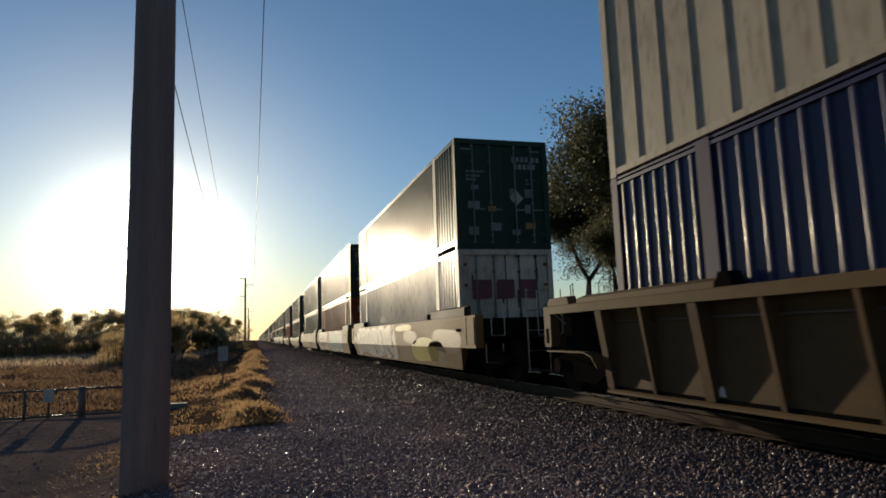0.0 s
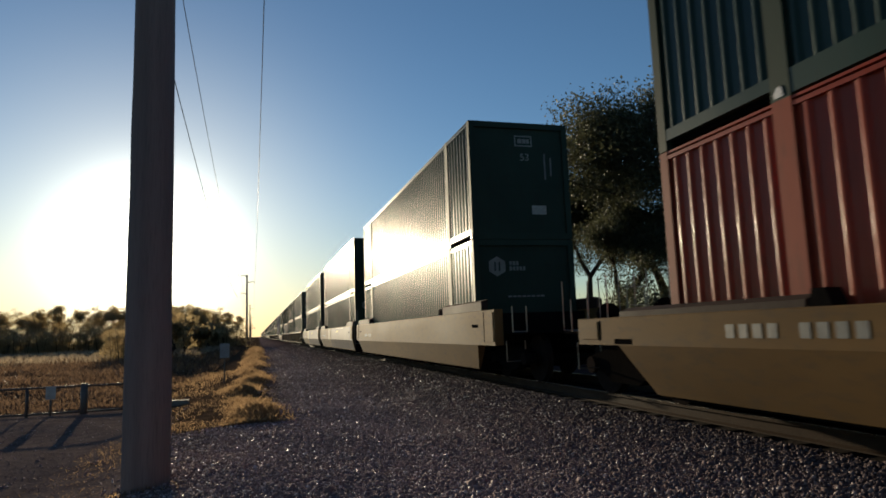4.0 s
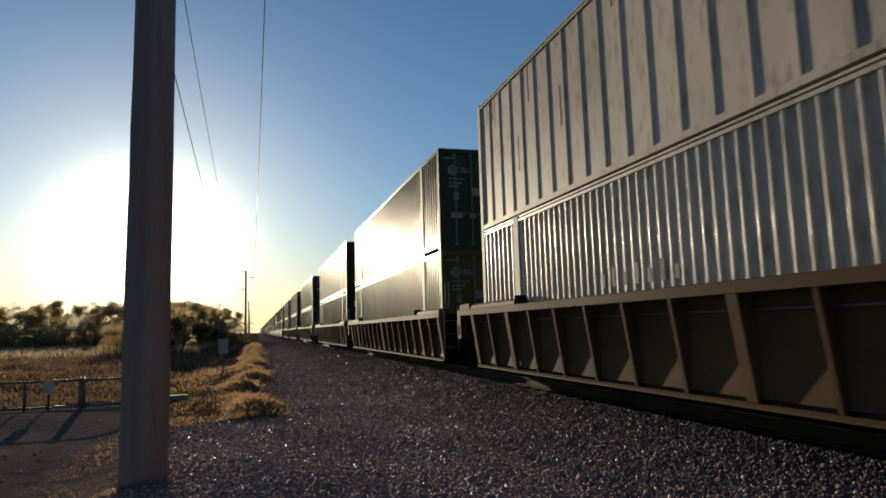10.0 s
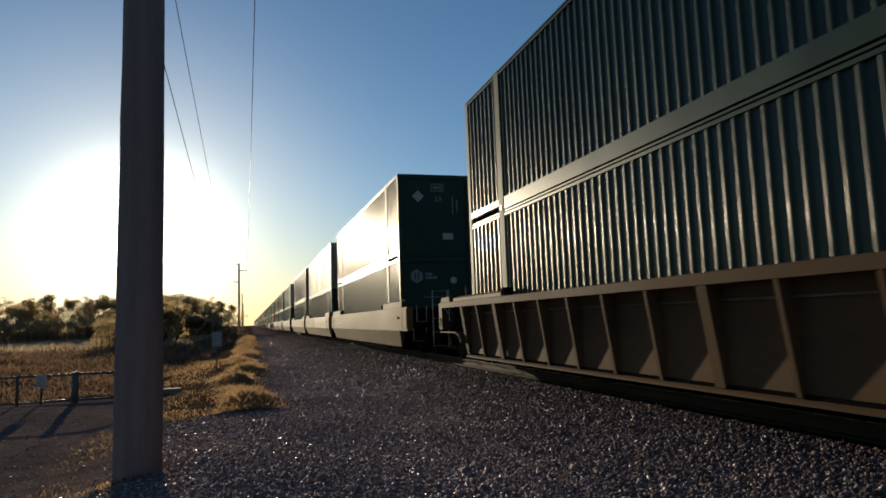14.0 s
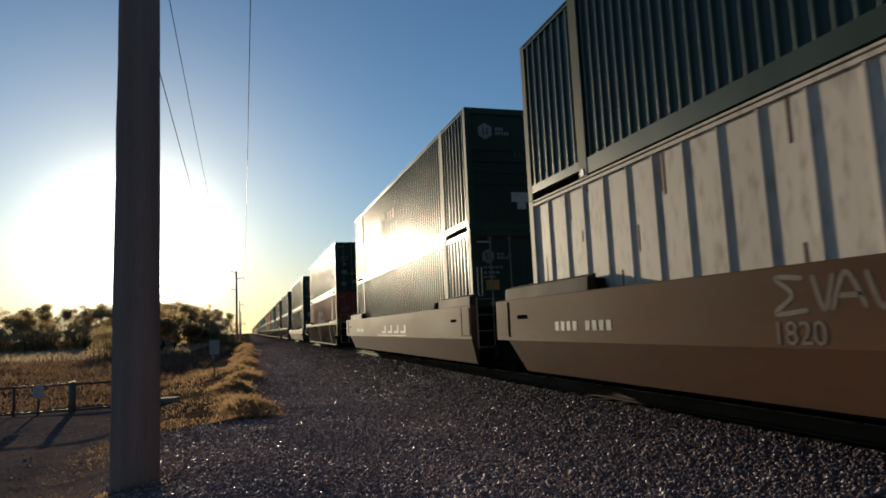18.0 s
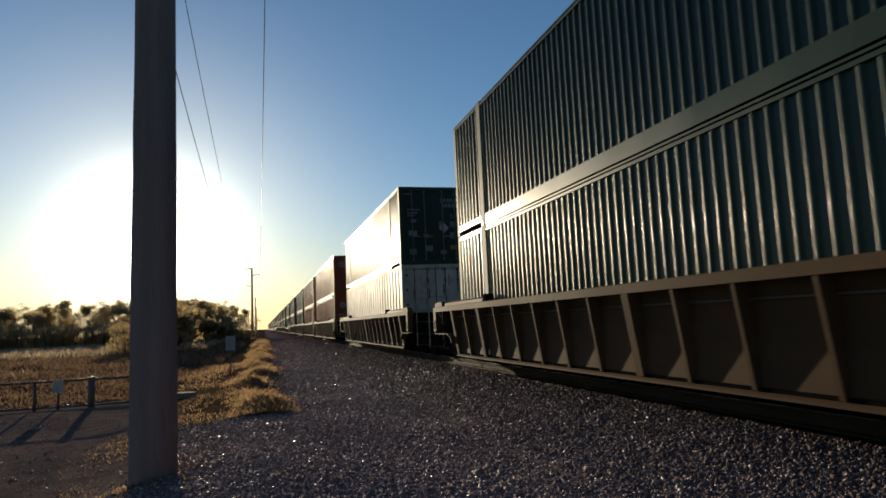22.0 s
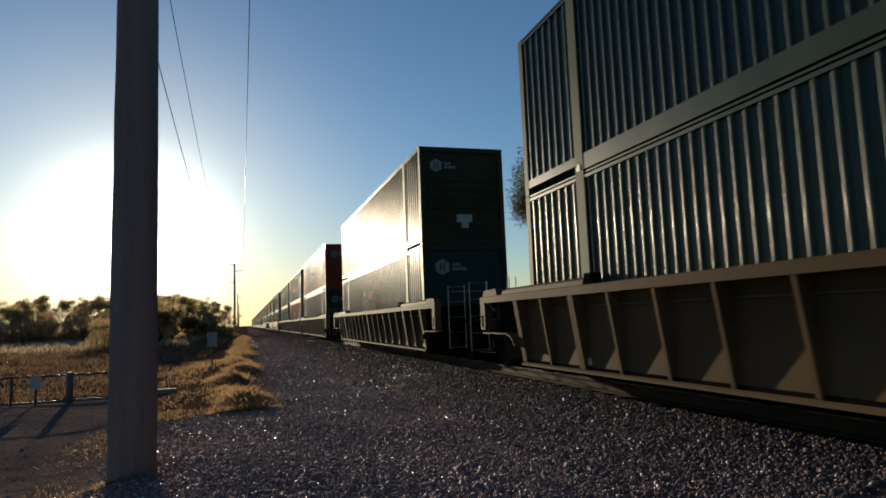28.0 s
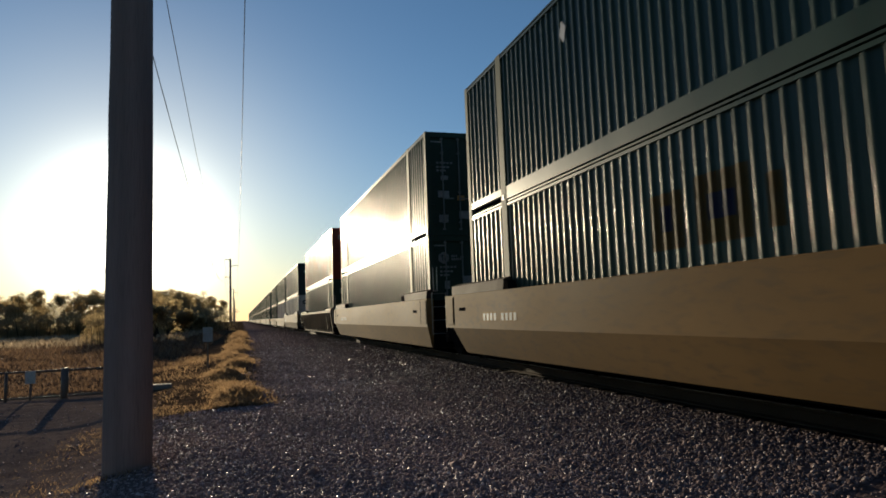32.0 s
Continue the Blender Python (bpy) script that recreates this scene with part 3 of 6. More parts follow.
def build_container(kind, color, end, seed, logo, placard, sprayed=0):
    """A 53-foot box: its front end at y = 0, its base at z = 0."""
    thing = new("shipping_container")
    wall = "corrugated" if kind == "rib" else "sheet-and-post"
    tagged(thing, f"{COLOR_WORDS[color]} {wall} steel shipping container riding on a well car", "shipping container", "containers on the train")
    mat, hw, L, H = BOX_MAT[color] if kind == "rib" else SHEET_MAT[color], BOX_W / 2, BOX_L, BOX_H
    rail_h = 0.26 if kind == "rib" else 0.12
    wide = color in ("red", "orange", "bright", "navy")
    pale = color in ("white", "cream")
    step = 11.95 / (43 if wide else 57)

    def rib_paint(name, mat_, cells, lift, words=""):
        """Paint over the ribs of the near wall: cells (first rib, ribs, z0, z1), one part."""
        bm = bmesh.new()
        for first, n, z0, z1 in cells:
            rib_side(bm, -hw + 0.012 - lift, -1, 2.10 + first * step, 2.10 + (first + n) * step, z0, z1, step, 0.036)
        bmesh.ops.remove_doubles(bm, verts=bm.verts, dist=1e-4)
        ob = part(name, bm, mat_, thing, words)
        if len(cells) > 1:
            tagged(ob, kind="stuff")

    for sign in (-1, 1):
        x = sign * hw
        if kind == "rib":
            bm = bmesh.new()
            for a, b, gap in ((0.15, 1.86, 0.26), (2.10, L - 2.10, step), (L - 1.86, L - 0.15, 0.26)):
                rib_side(bm, x - sign * 0.012, sign, a, b, rail_h, H - 0.10, gap, 0.036)
            part("side_wall", bm, mat, thing)
        else:
            post_side(thing, mat, x - sign * 0.012, sign, 0.12, L - 0.12, rail_h, H - 0.10, 0.589, 0.020, 0.05, near=sign < 0)
        if kind == "post" and pale and sign < 0:
            r = random.Random(len(color) * 5 + seed)
            bm = bmesh.new()
            for i in range(34):
                y, w, h = r.uniform(0.3, L - 0.4), r.uniform(0.012, 0.045), r.uniform(0.12, 0.75)
                z = H - 0.11 if i % 3 else r.uniform(1.2, 2.2)
                add_box(bm, x + 0.029, x + 0.0315, y, y + w, z - h, z)
            tagged(part("rust_streaks", bm, M_STREAK, thing, "brown rust streaks below the top rail"), kind="stuff")
        bm = bmesh.new()
        if kind == "rib":
            y_cuts = ((0.15, 1.86), (1.86, L - 1.86), (L - 1.86, L - 0.15))
            for n, (a, b) in enumerate(y_cuts):
                low = 0.018 if n == 1 else 0.12
                add_box(bm, min(x, x - sign * 0.09), max(x, x - sign * 0.09), a, b, low, rail_h)
        else:
            add_box(bm, min(x, x - sign * 0.09), max(x, x - sign * 0.09), 0.12, L - 0.12, 0.03, rail_h)
        part("bottom_rail", bm, mat, thing)
        box_part("top_rail", (min(x, x - sign * 0.08), max(x, x - sign * 0.08), 0.12, L - 0.12, H - 0.10, H - 0.055), mat, thing)
        if sign < 0:
            box_part("roof_edge", (x + 0.004, x + 0.09, 0.13, L - 0.13, H - 0.028, H), mat, thing)
        for y in (0.0, L - 0.15):
            xx = x + sign * 0.003
            box_part("corner_post", (min(xx, xx - sign * 0.14), max(xx, xx - sign * 0.14), y, y + 0.15, 0.0, H), END_MAT[color], thing)
        if kind == "rib":
            for y in (1.86, L - 2.10):
                xx = x + sign * 0.006
                stack = box_part("stacking_post", (min(xx, xx - sign * 0.10), max(xx, xx - sign * 0.10), y, y + 0.24, -0.012, H + 0.004), END_MAT[color], thing)
            for y in (0.03, 1.84, L - 2.02) if sign < 0 else ():
                bm = bmesh.new()
                xx = x + sign * 0.014
                add_prism(bm, ((y, 0.015), (y + 0.11, 0.015), (y + 0.12, 0.06), (y + 0.06, 0.13), (y + 0.015, 0.11)), 0, xx, xx - sign * 0.03)
                part("corner_casting", bm, M_CAST, thing, "pale steel corner casting")
        if logo and sign < 0:
            ink = M_WARM if wide else M_DIM if color in ("slate", "teal") else M_FADED
            mid = int((L * 0.60 - 2.10) / step) - 2
            cells = [(mid, 1, 1.27, 1.83), (mid + 4, 1, 1.27, 1.83)]
            cells += [(mid + 1 + i, 1, z0, z1) for i, cut in enumerate((0.10, 0.0, 0.10)) for z0, z1 in ((1.00 + cut, 1.27), (1.83, 2.10 - cut))]
            rib_paint("logo_mark", ink, cells, 0.003, "faded pale six-sided emblem")
            rib_paint("logo_core", M_REDMARK if color == "green" else ink, [(mid + 2, 1, 1.40, 1.70)], 0.003)
            for z, k in ((1.66, 3), (1.14, 4)):
                rib_paint("lettering", ink, [(mid - 2 - 2 * i, 1, z, z + 0.34) for i in range(k)], 0.003, "faded pale line of lettering bars")
            for i in range(11 if logo == 1 and color in ("green", "slate") else 0):
                y = 2.5 + i * 1.02
                box_part("reflective_strip", (x - 0.004, x - 0.0005, y, y + 0.34, 0.135, 0.18), M_DIM, thing)
        if sprayed and sign < 0:
            r = random.Random(sprayed)
            for first, n, c, lift in ((0, 4, "ochre", 0.003), (1, 2, "blue", 0.005), (5, 3, "ochre", 0.003), (6, 1, "blue", 0.005), (-2, 1, "ochre", 0.003)):
                inner = c == "blue"
                cell = (sprayed + first, n, 1.42 + 0.2 * r.random() + 0.16 * inner, 2.25 - 0.25 * r.random() - 0.22 * inner)
                rib_paint("graffiti_patch", ART_MAT[c], [cell], lift, "faded spray paint over the ribs")
        if placard and sign < 0:
            bm = bmesh.new()
            if placard is True:
                c, z = (10.45, 1.78) if kind == "post" else (3.92, 1.85)
                add_prism(bm, ((c - 0.19, z + 0.02), (c - 0.03, z - 0.24), (c + 0.19, z - 0.02), (c + 0.04, z + 0.24)), 0, x - 0.004, x - 0.010)
            else:
                c, z = placard, 2.22
                add_prism(bm, ((c - 0.10, z + 0.05), (c - 0.02, z - 0.19), (c + 0.10, z - 0.03), (c + 0.03, z + 0.19)), 0, x - 0.004, x - 0.008)
            part("placard", bm, M_CAST, thing, "white diamond placard")
        if color == "white" and kind == "rib" and sign < 0:
            bm = bmesh.new()
            for i in range(7):
                y = 11.0 - i * 0.29
                marks(bm, ((y - 0.075, y + 0.012, 1.30, 1.58 if i % 2 else 1.48),), 0, x + 0.011, -0.002)
            part("lettering", bm, M_RUBBER, thing, "worn dark lettering bars")
    box_part("roof", (-hw + 0.095, hw - 0.08, 0.1, L - 0.1, H - 0.05, H - 0.02), mat, thing)
    box_part("floor", (-hw + 0.09, hw - 0.09, 0.1, L - 0.1, 0.06, 0.16), M_BLACK, thing)
    bm = bmesh.new()
    wave_sheet(bm, -hw + 0.13, hw - 0.13, 0.10, H - 0.10, 9, L - 0.06, -0.03)
    part("end_wall", bm, mat, thing)
    # the end that leads
    box_part("end_sill", (-hw + 0.13, hw - 0.13, 0.0, 0.12, 0.0, 0.15), END_MAT[color], thing)
    box_part("end_header", (-hw + 0.13, hw - 0.13, 0.0, 0.12, H - 0.14, H), END_MAT[color], thing)
    leading_end(thing, kind, color, end, END_MAT[color], hw, H, 0 if end == "rib" else seed)
    return thing


M_EMBLEM = surface("pale_printed_emblem", (0.26, 0.275, 0.26), rough=0.6, fine=18, dirty=0.5, dirt=(0.14, 0.15, 0.14), spec=0.1)
M_STICKER = surface("pale_vinyl_sticker", (0.40, 0.41, 0.38), rough=0.55, fine=14, dirty=0.5, spec=0.1)
M_AMBER = surface("faded_amber_sticker", (0.34, 0.20, 0.08), rough=0.55, fine=14, dirty=0.4, spec=0.1)
M_STREAK = surface("rust_streak", (0.16, 0.075, 0.035), rough=0.8, fine=12, dirty=0.6, spec=0.05)
M_ROD = surface("dull_lock_rod", (0.13, 0.135, 0.13), rough=0.5, fine=25)


def six(cx, cz, r):
    return [(cx + r * math.cos(math.pi / 6 + i * math.pi / 3), cz + r * math.sin(math.pi / 6 + i * math.pi / 3)) for i in range(6)]


def emblem_at(thing, cx, cz, r, y, ink, mat, words=True):
    """A filled six-sided emblem with a darker core and two short lines of print beside it."""
    bm = bmesh.new()
    add_prism(bm, six(cx, cz, r), 1, y, y - 0.002)
    emblem = part("end_emblem", bm, ink, thing, "pale six-sided emblem")
    bm = bmesh.new()
    for u in (-0.30, 0.16):
        add_box(bm, cx + u * r, cx + (u + 0.16) * r, y - 0.004, y - 0.002, cz - 0.45 * r, cz + 0.45 * r)
    part("emblem_core", bm, mat, emblem)
    if words:
        bm = bmesh.new()
        for row, n in ((0.10, 3), (-0.42, 5)):
            marks(bm, [(cx + r * (1.3 + 0.36 * i), cx + r * (1.56 + 0.36 * i), cz + row * r, cz + (row + 0.40) * r) for i in range(n)], 1, y, -0.002)
        tagged(part("small_print", bm, ink, thing, "two short lines of pale print"), kind="stuff")


def digits(thing, words, x, z, size, y, ink, tilt=90, turn=0):
    """Stencilled figures on the leading end."""
    cu = bpy.data.curves.new("figures", "FONT")
    cu.body, cu.size, cu.extrude = words, size, 0.001
    ob = bpy.data.objects.new("figures", cu)
    me = bpy.data.meshes.new_from_object(ob)
    bpy.data.objects.remove(ob)
    bpy.data.curves.remove(cu)
    me.materials.clear()
    me.materials.append(ink)
    me.transform(pose(x, y, z, tilt, 0, turn))
    part("stencilled_number", me, ink, thing, "pale stencilled figures")


def leading_end(thing, kind, color, end, mat, hw, H, seed):
    r = random.Random(seed * 7 + len(color))
    pale = color in ("white", "cream")
    ink = M_WARM if color in ("red", "orange", "bright") else M_RUBBER if pale else M_EMBLEM
    face = 0.0545
    if end == "doors":
        face = 0.063
        box_part("door_gasket", (-0.02, 0.02, 0.069 if pale else 0.073, 0.10, 0.15, H - 0.14), M_RUBBER, thing, "dark rubber door seal")
        for k in (0, 1):
            a, b = (-hw + 0.14, -0.015) if k == 0 else (0.015, hw - 0.14)
            bm = bmesh.new()
            wave_sheet(bm, a, b, 0.15, H - 0.14, 5, 0.07, 0.004)
            door = part("door", bm, mat, thing)
            for fx in (0.30, 0.72):
                xx = a + (b - a) * fx
                bm = bmesh.new()
                add_tube(bm, (xx, 0.018, 0.10), (xx, 0.018, H - 0.10), 0.018, sides=6)
                for z in (0.16, 0.35, 1.2, 2.3, H - 0.20):
                    add_box(bm, xx - 0.04, xx + 0.04, 0.016, 0.062, z, z + 0.045)
                add_box(bm, xx - 0.012, xx + 0.30, 0.020, 0.036, 1.02, 1.06)
                part("lock_rod", bm, M_RUBBER if pale and k else M_ROD, door, "door locking rod with its keepers")
            bm = bmesh.new()
            edge = a - 0.02 if k == 0 else b - 0.10
            for z in (0.32, 0.85, 1.40, 1.95, 2.48):
                add_box(bm, edge, edge + 0.12, 0.03, 0.0625, z, z + 0.07)
            tagged(part("door_hinges", bm, M_STREAK if pale else mat, door, "row of door hinges"), kind="stuff")
        if pale:
            bm = bmesh.new()
            for i in range(9):
                x, z, w = r.uniform(-1.05, 0.9), r.uniform(0.2, 2.2), r.uniform(0.02, 0.07)
                add_box(bm, x, x + w, face - 0.002, face, z, z + r.uniform(0.15, 0.6))
            tagged(part("rust_streaks", bm, M_STREAK, thing, "brown rust streaks on the doors"), kind="stuff")
        else:
            bm, ba = bmesh.new(), bmesh.new()
            for z in (0.45, 0.95, 1.45):
                for x in (-0.92, -0.40, 0.16, 0.62):
                    if r.random() < 0.5:
                        w, h = r.uniform(0.13, 0.34), r.uniform(0.12, 0.26)
                        u, v = x + r.uniform(-.05, .1), z + r.uniform(-.08, .12)
                        marks(ba if r.random() < 0.22 else bm, ((u, min(u + w, x + 0.44), v, v + h),), 1, face, -0.002)
            marks(bm, ((-1.12, -0.80, 2.62, 2.66), (0.80, 1.12, 2.62, 2.66)), 1, face - 0.0, -0.002)
            tagged(part("door_stickers", bm, M_FADED if seed % 3 else M_STICKER, thing, "weathered pale stickers on the doors"), kind="stuff")
            if len(ba.verts):
                part("amber_sticker", ba, M_AMBER, thing, "faded amber sticker on the doors")
            else:
                ba.free()
            if seed % 2 == 0:
                emblem_at(thing, -0.86, 2.30, 0.17, face, M_FADED, mat)
            bm = bmesh.new()
            marks(bm, [(0.30 + 0.13 * i + 0.05 * (i > 3), 0.39 + 0.13 * i + 0.05 * (i > 3), 2.34, 2.48) for i in range(6)]
                  + [(0.36 + 0.13 * i, 0.45 + 0.13 * i, 2.14, 2.28) for i in range(5)], 1, face, -0.002)
            tagged(part("number_bars", bm, M_FADED, thing, "two rows of worn number bars"), kind="stuff")
            digits(thing, "53'", 0.66, 1.72, 0.24, face - 0.003, M_FADED)
            bm = bmesh.new()
            for j, z in enumerate((2.02, 1.90, 1.80)):
                marks(bm, [(-0.98 + 0.10 * i, -0.91 + 0.10 * i, z, z + 0.055) for i in range(5 - j)], 1, face, -0.002)
            tagged(part("small_print", bm, M_FADED, thing, "worn lines of small print"), kind="stuff")
            if seed % 2:
                bm = bmesh.new()
                x, z = r.choice((-0.05, 0.40, 0.62)), r.uniform(1.35, 1.6)
                add_prism(bm, ((x - 0.20, z), (x, z - 0.20), (x + 0.20, z), (x, z + 0.20)), 1, face - 0.002, face - 0.005)
                part("placard", bm, M_STICKER, thing, "white diamond placard")
    else:
        bm = bmesh.new()
        if end == "rib":
            wave_sheet(bm, -hw + 0.13, hw - 0.13, 0.14, 0.98, 1, 0.06, 0.004)
            wave_sheet(bm, -hw + 0.13, hw - 0.13, 0.98, 2.06, 4, 0.06, 0.030)
            wave_sheet(bm, -hw + 0.13, hw - 0.13, 2.06, H - 0.13, 1, 0.06, 0.004)
        else:
            wave_sheet(bm, -hw + 0.13, hw - 0.13, 0.14, H - 0.13, 5 if kind == "post" else 3, 0.06, 0.004, kind == "post")
        bmesh.ops.remove_doubles(bm, verts=bm.verts, dist=1e-4)
        part("end_wall", bm, M_RUBBER if end == "panel" else mat, thing)
        face = 0.0545
        if end == "rib":
            emblem_at(thing, -0.78, 2.36, 0.20, face, ink, mat)
            bm = bmesh.new()
            add_prism(bm, ((-0.20, 0.90), (0.28, 0.90), (0.28, 0.67), (0.16, 0.67), (0.16, 0.50), (-0.06, 0.50), (-0.06, 0.67), (-0.20, 0.67)), 1, face, face - 0.002)
            part("end_label", bm, M_STICKER, thing, "pale stepped label")
            digits(thing, "53", -0.10, 1.74, 0.20, 0.0275, M_DIM)
        elif end == "emp":
            bm = bmesh.new()
            for bar in ((-0.10, 0.36, 2.56, 2.59), (-0.10, 0.36, 2.32, 2.35), (-0.10, -0.07, 2.35, 2.56), (0.33, 0.36, 2.35, 2.56),
                        (-0.02, 0.08, 2.40, 2.51), (0.10, 0.20, 2.40, 2.51), (0.22, 0.29, 2.40, 2.51)):
                marks(bm, (bar,), 1, face, -0.002)
            part("framed_print", bm, ink, thing, "framed block of pale print")
            digits(thing, "53", 0.02, 1.96, 0.26, face, ink)
            bm = bmesh.new()
            marks(bm, ((0.28, 0.66, 0.62, 0.84),), 1, face, -0.002)
            part("end_label", bm, M_STICKER, thing, "pale label plate")
            bm = bmesh.new()
            marks(bm, [(0.66 + 0.16 * j, 0.70 + 0.16 * j, 1.5 + 0.1 * j, 2.15 - 0.1 * j) for j in range(2)], 1, face, -0.002)
            tagged(part("upright_print", bm, M_FADED, thing, "worn upright line of print"), kind="stuff")
            if seed % 2:
                bm = bmesh.new()
                add_prism(bm, ((-0.78, 2.14), (-0.57, 1.93), (-0.36, 2.14), (-0.57, 2.35)), 1, face, face - 0.004)
                part("placard", bm, M_STICKER, thing, "white diamond placard")
        elif end == "emb":
            emblem_at(thing, -0.70, 2.26, 0.24, face, M_EMBLEM if color in ("red", "orange", "bright") else ink, mat)
            bm = bmesh.new()
            marks(bm, [(-0.45 + 0.12 * i, -0.36 + 0.12 * i, 1.52, 1.56) for i in range(8)], 1, face, -0.002)
            tagged(part("printed_line", bm, M_FADED, thing, "thin worn line of print"), kind="stuff")
            if color in ("red", "bright"):
                box_part("end_label", (0.10, 0.52, face - 0.002, face, 0.60, 0.80), M_STICKER, thing, "pale label plate")
            elif seed % 3 == 1:
                bm = bmesh.new()
                add_prism(bm, [(0.62 + 0.12 * math.cos(math.pi / 8 + i * math.pi / 4), 2.1 + 0.12 * math.sin(math.pi / 8 + i * math.pi / 4)) for i in range(8)], 1, face, face - 0.004)
                part("sticker", bm, M_STICKER, thing, "pale eight-sided sticker")
            elif seed % 3 == 2:
                bm = bmesh.new()
                add_prism(bm, ((-0.62, 1.5), (-0.40, 1.28), (-0.18, 1.5), (-0.40, 1.72)), 1, face - 0.002, face - 0.005)
                part("placard", bm, M_STICKER, thing, "white diamond placard")
    if end == "panel":
        for i in range(6):
            x0 = -hw + 0.16 + i * 0.385
            box_part("end_panel", (x0, x0 + 0.27, 0.036, 0.055, 0.17, H - 0.16), mat, thing, "white sheet panel")
        box_part("dark_square", (-0.36, 0.20, 0.031, 0.0355, 1.62, 2.20), M_STREAK, thing, "dark rusty square plate")
    if end == "doors" and color == "white":
        y = 0.0105
        if kind == "rib" and seed % 2:
            for a, b in ((-0.94, -0.42), (-0.28, 0.20), (0.34, 0.84)):
                out = ((a, 1.64), (b - 0.05, 1.64), (b, 1.69), (b, 2.12), (a + 0.05, 2.12), (a, 2.07))
                bm = bmesh.new()
                add_prism(bm, out, 1, y, y - 0.003)
                part("block_mark", bm, M_REDMARK, thing, "faded dark red block marking")
            box_part("blue_band", (-hw + 0.16, hw - 0.16, face - 0.0025, face, 0.42, 0.66), BOX_MAT["navy"], thing, "dark blue painted band")
        elif kind == "rib":
            bm = bmesh.new()
            marks(bm, ((-1.02, -0.80, 2.05, 2.32), (-0.74, -0.52, 2.05, 2.32), (-0.46, -0.20, 2.05, 2.32), (0.18, 0.55, 2.25, 2.36), (0.40, 0.95, 2.00, 2.10)), 1, y, -0.003)
            part("block_mark", bm, M_RUBBER, thing, "dark block marking on the doors")


# ---- well cars ----
def wheel_set(parent, x0, y0):
    bm = bmesh.new()
    add_tube(bm, (x0 - 0.95, y0, 0.46), (x0 + 0.95, y0, 0.46), 0.085, sides=10)
    axle = part("axle", bm, M_BLACK, parent, "", True)
    for s in (-1, 1):
        bm = bmesh.new()
        add_tube(bm, (x0 + s * 0.72, y0, 0.46), (x0 + s * 0.80, y0, 0.46), 0.46, sides=28)
        add_tube(bm, (x0 + s * 0.69, y0, 0.46), (x0 + s * 0.722, y0, 0.46), 0.485, sides=28)
        add_tube(bm, (x0 + s * 0.80, y0, 0.46), (x0 + s * 0.86, y0, 0.46), 0.16, sides=12)
        part("wheel", bm, M_WHEEL, parent, "worn steel railway wheel")


def build_truck(parent, yc):
    """A two-axle truck under the end platform: side frames, springs, wheels and axles hang under its bolster."""
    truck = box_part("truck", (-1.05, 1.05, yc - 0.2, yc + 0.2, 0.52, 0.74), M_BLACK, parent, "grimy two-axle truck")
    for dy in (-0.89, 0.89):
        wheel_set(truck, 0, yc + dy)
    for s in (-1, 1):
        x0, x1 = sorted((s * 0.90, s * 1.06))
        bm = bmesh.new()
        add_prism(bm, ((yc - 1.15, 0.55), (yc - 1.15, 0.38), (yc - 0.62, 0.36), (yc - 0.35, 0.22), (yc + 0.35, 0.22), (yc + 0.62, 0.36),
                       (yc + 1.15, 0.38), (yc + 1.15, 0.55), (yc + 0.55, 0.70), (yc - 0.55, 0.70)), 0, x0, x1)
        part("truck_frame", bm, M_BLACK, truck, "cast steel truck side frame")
        if s < 0:
            for dy in (-0.89, 0.89):
                bm = bmesh.new()
                add_tube(bm, (-1.05, yc + dy, 0.46), (-1.12, yc + dy, 0.46), 0.13, sides=12)
                part("bearing_cap", bm, M_WHEEL, truck, "round bearing cap")


def ladder(parent, x, y, z0, z1, width, along):
    """Two stiles and rungs; along: 0 the ladder's width runs along x, 1 along y."""
    bm = bmesh.new()
    for s in (-0.5, 0.5):
        d = (s * width, 0) if along == 0 else (0, s * width)
        add_tube(bm, (x + d[0], y + d[1], z0), (x + d[0], y + d[1], z1), 0.012, sides=6)
    k = int((z1 - z0) / 0.36) + 1
    for i in range(k):
        z = z0 + 0.03 + i * (z1 - z0 - 0.06) / max(1, k - 1)
        d = (width / 2, 0) if along == 0 else (0, width / 2)
        add_tube(bm, (x - d[0], y - d[1], z), (x + d[0], y + d[1], z), 0.010, sides=6)
    part("ladder", bm, M_GRAB, parent, "pale steel end ladder")


def grab(parent, x, y, z, w, h):
    """A U-shaped stirrup or grab iron, in a plane of constant y."""
    bm = bmesh.new()
    for a, b in (((x, y, z), (x, y, z + h)), ((x + w, y, z), (x + w, y, z + h)), ((x, y, z), (x + w, y, z))):
        add_tube(bm, a, b, 0.012, sides=6)
    part("grab_iron", bm, M_GRAB, parent, "pale steel stirrup step")


KNEE = 0.73              # where the tall smooth side begins to slope in


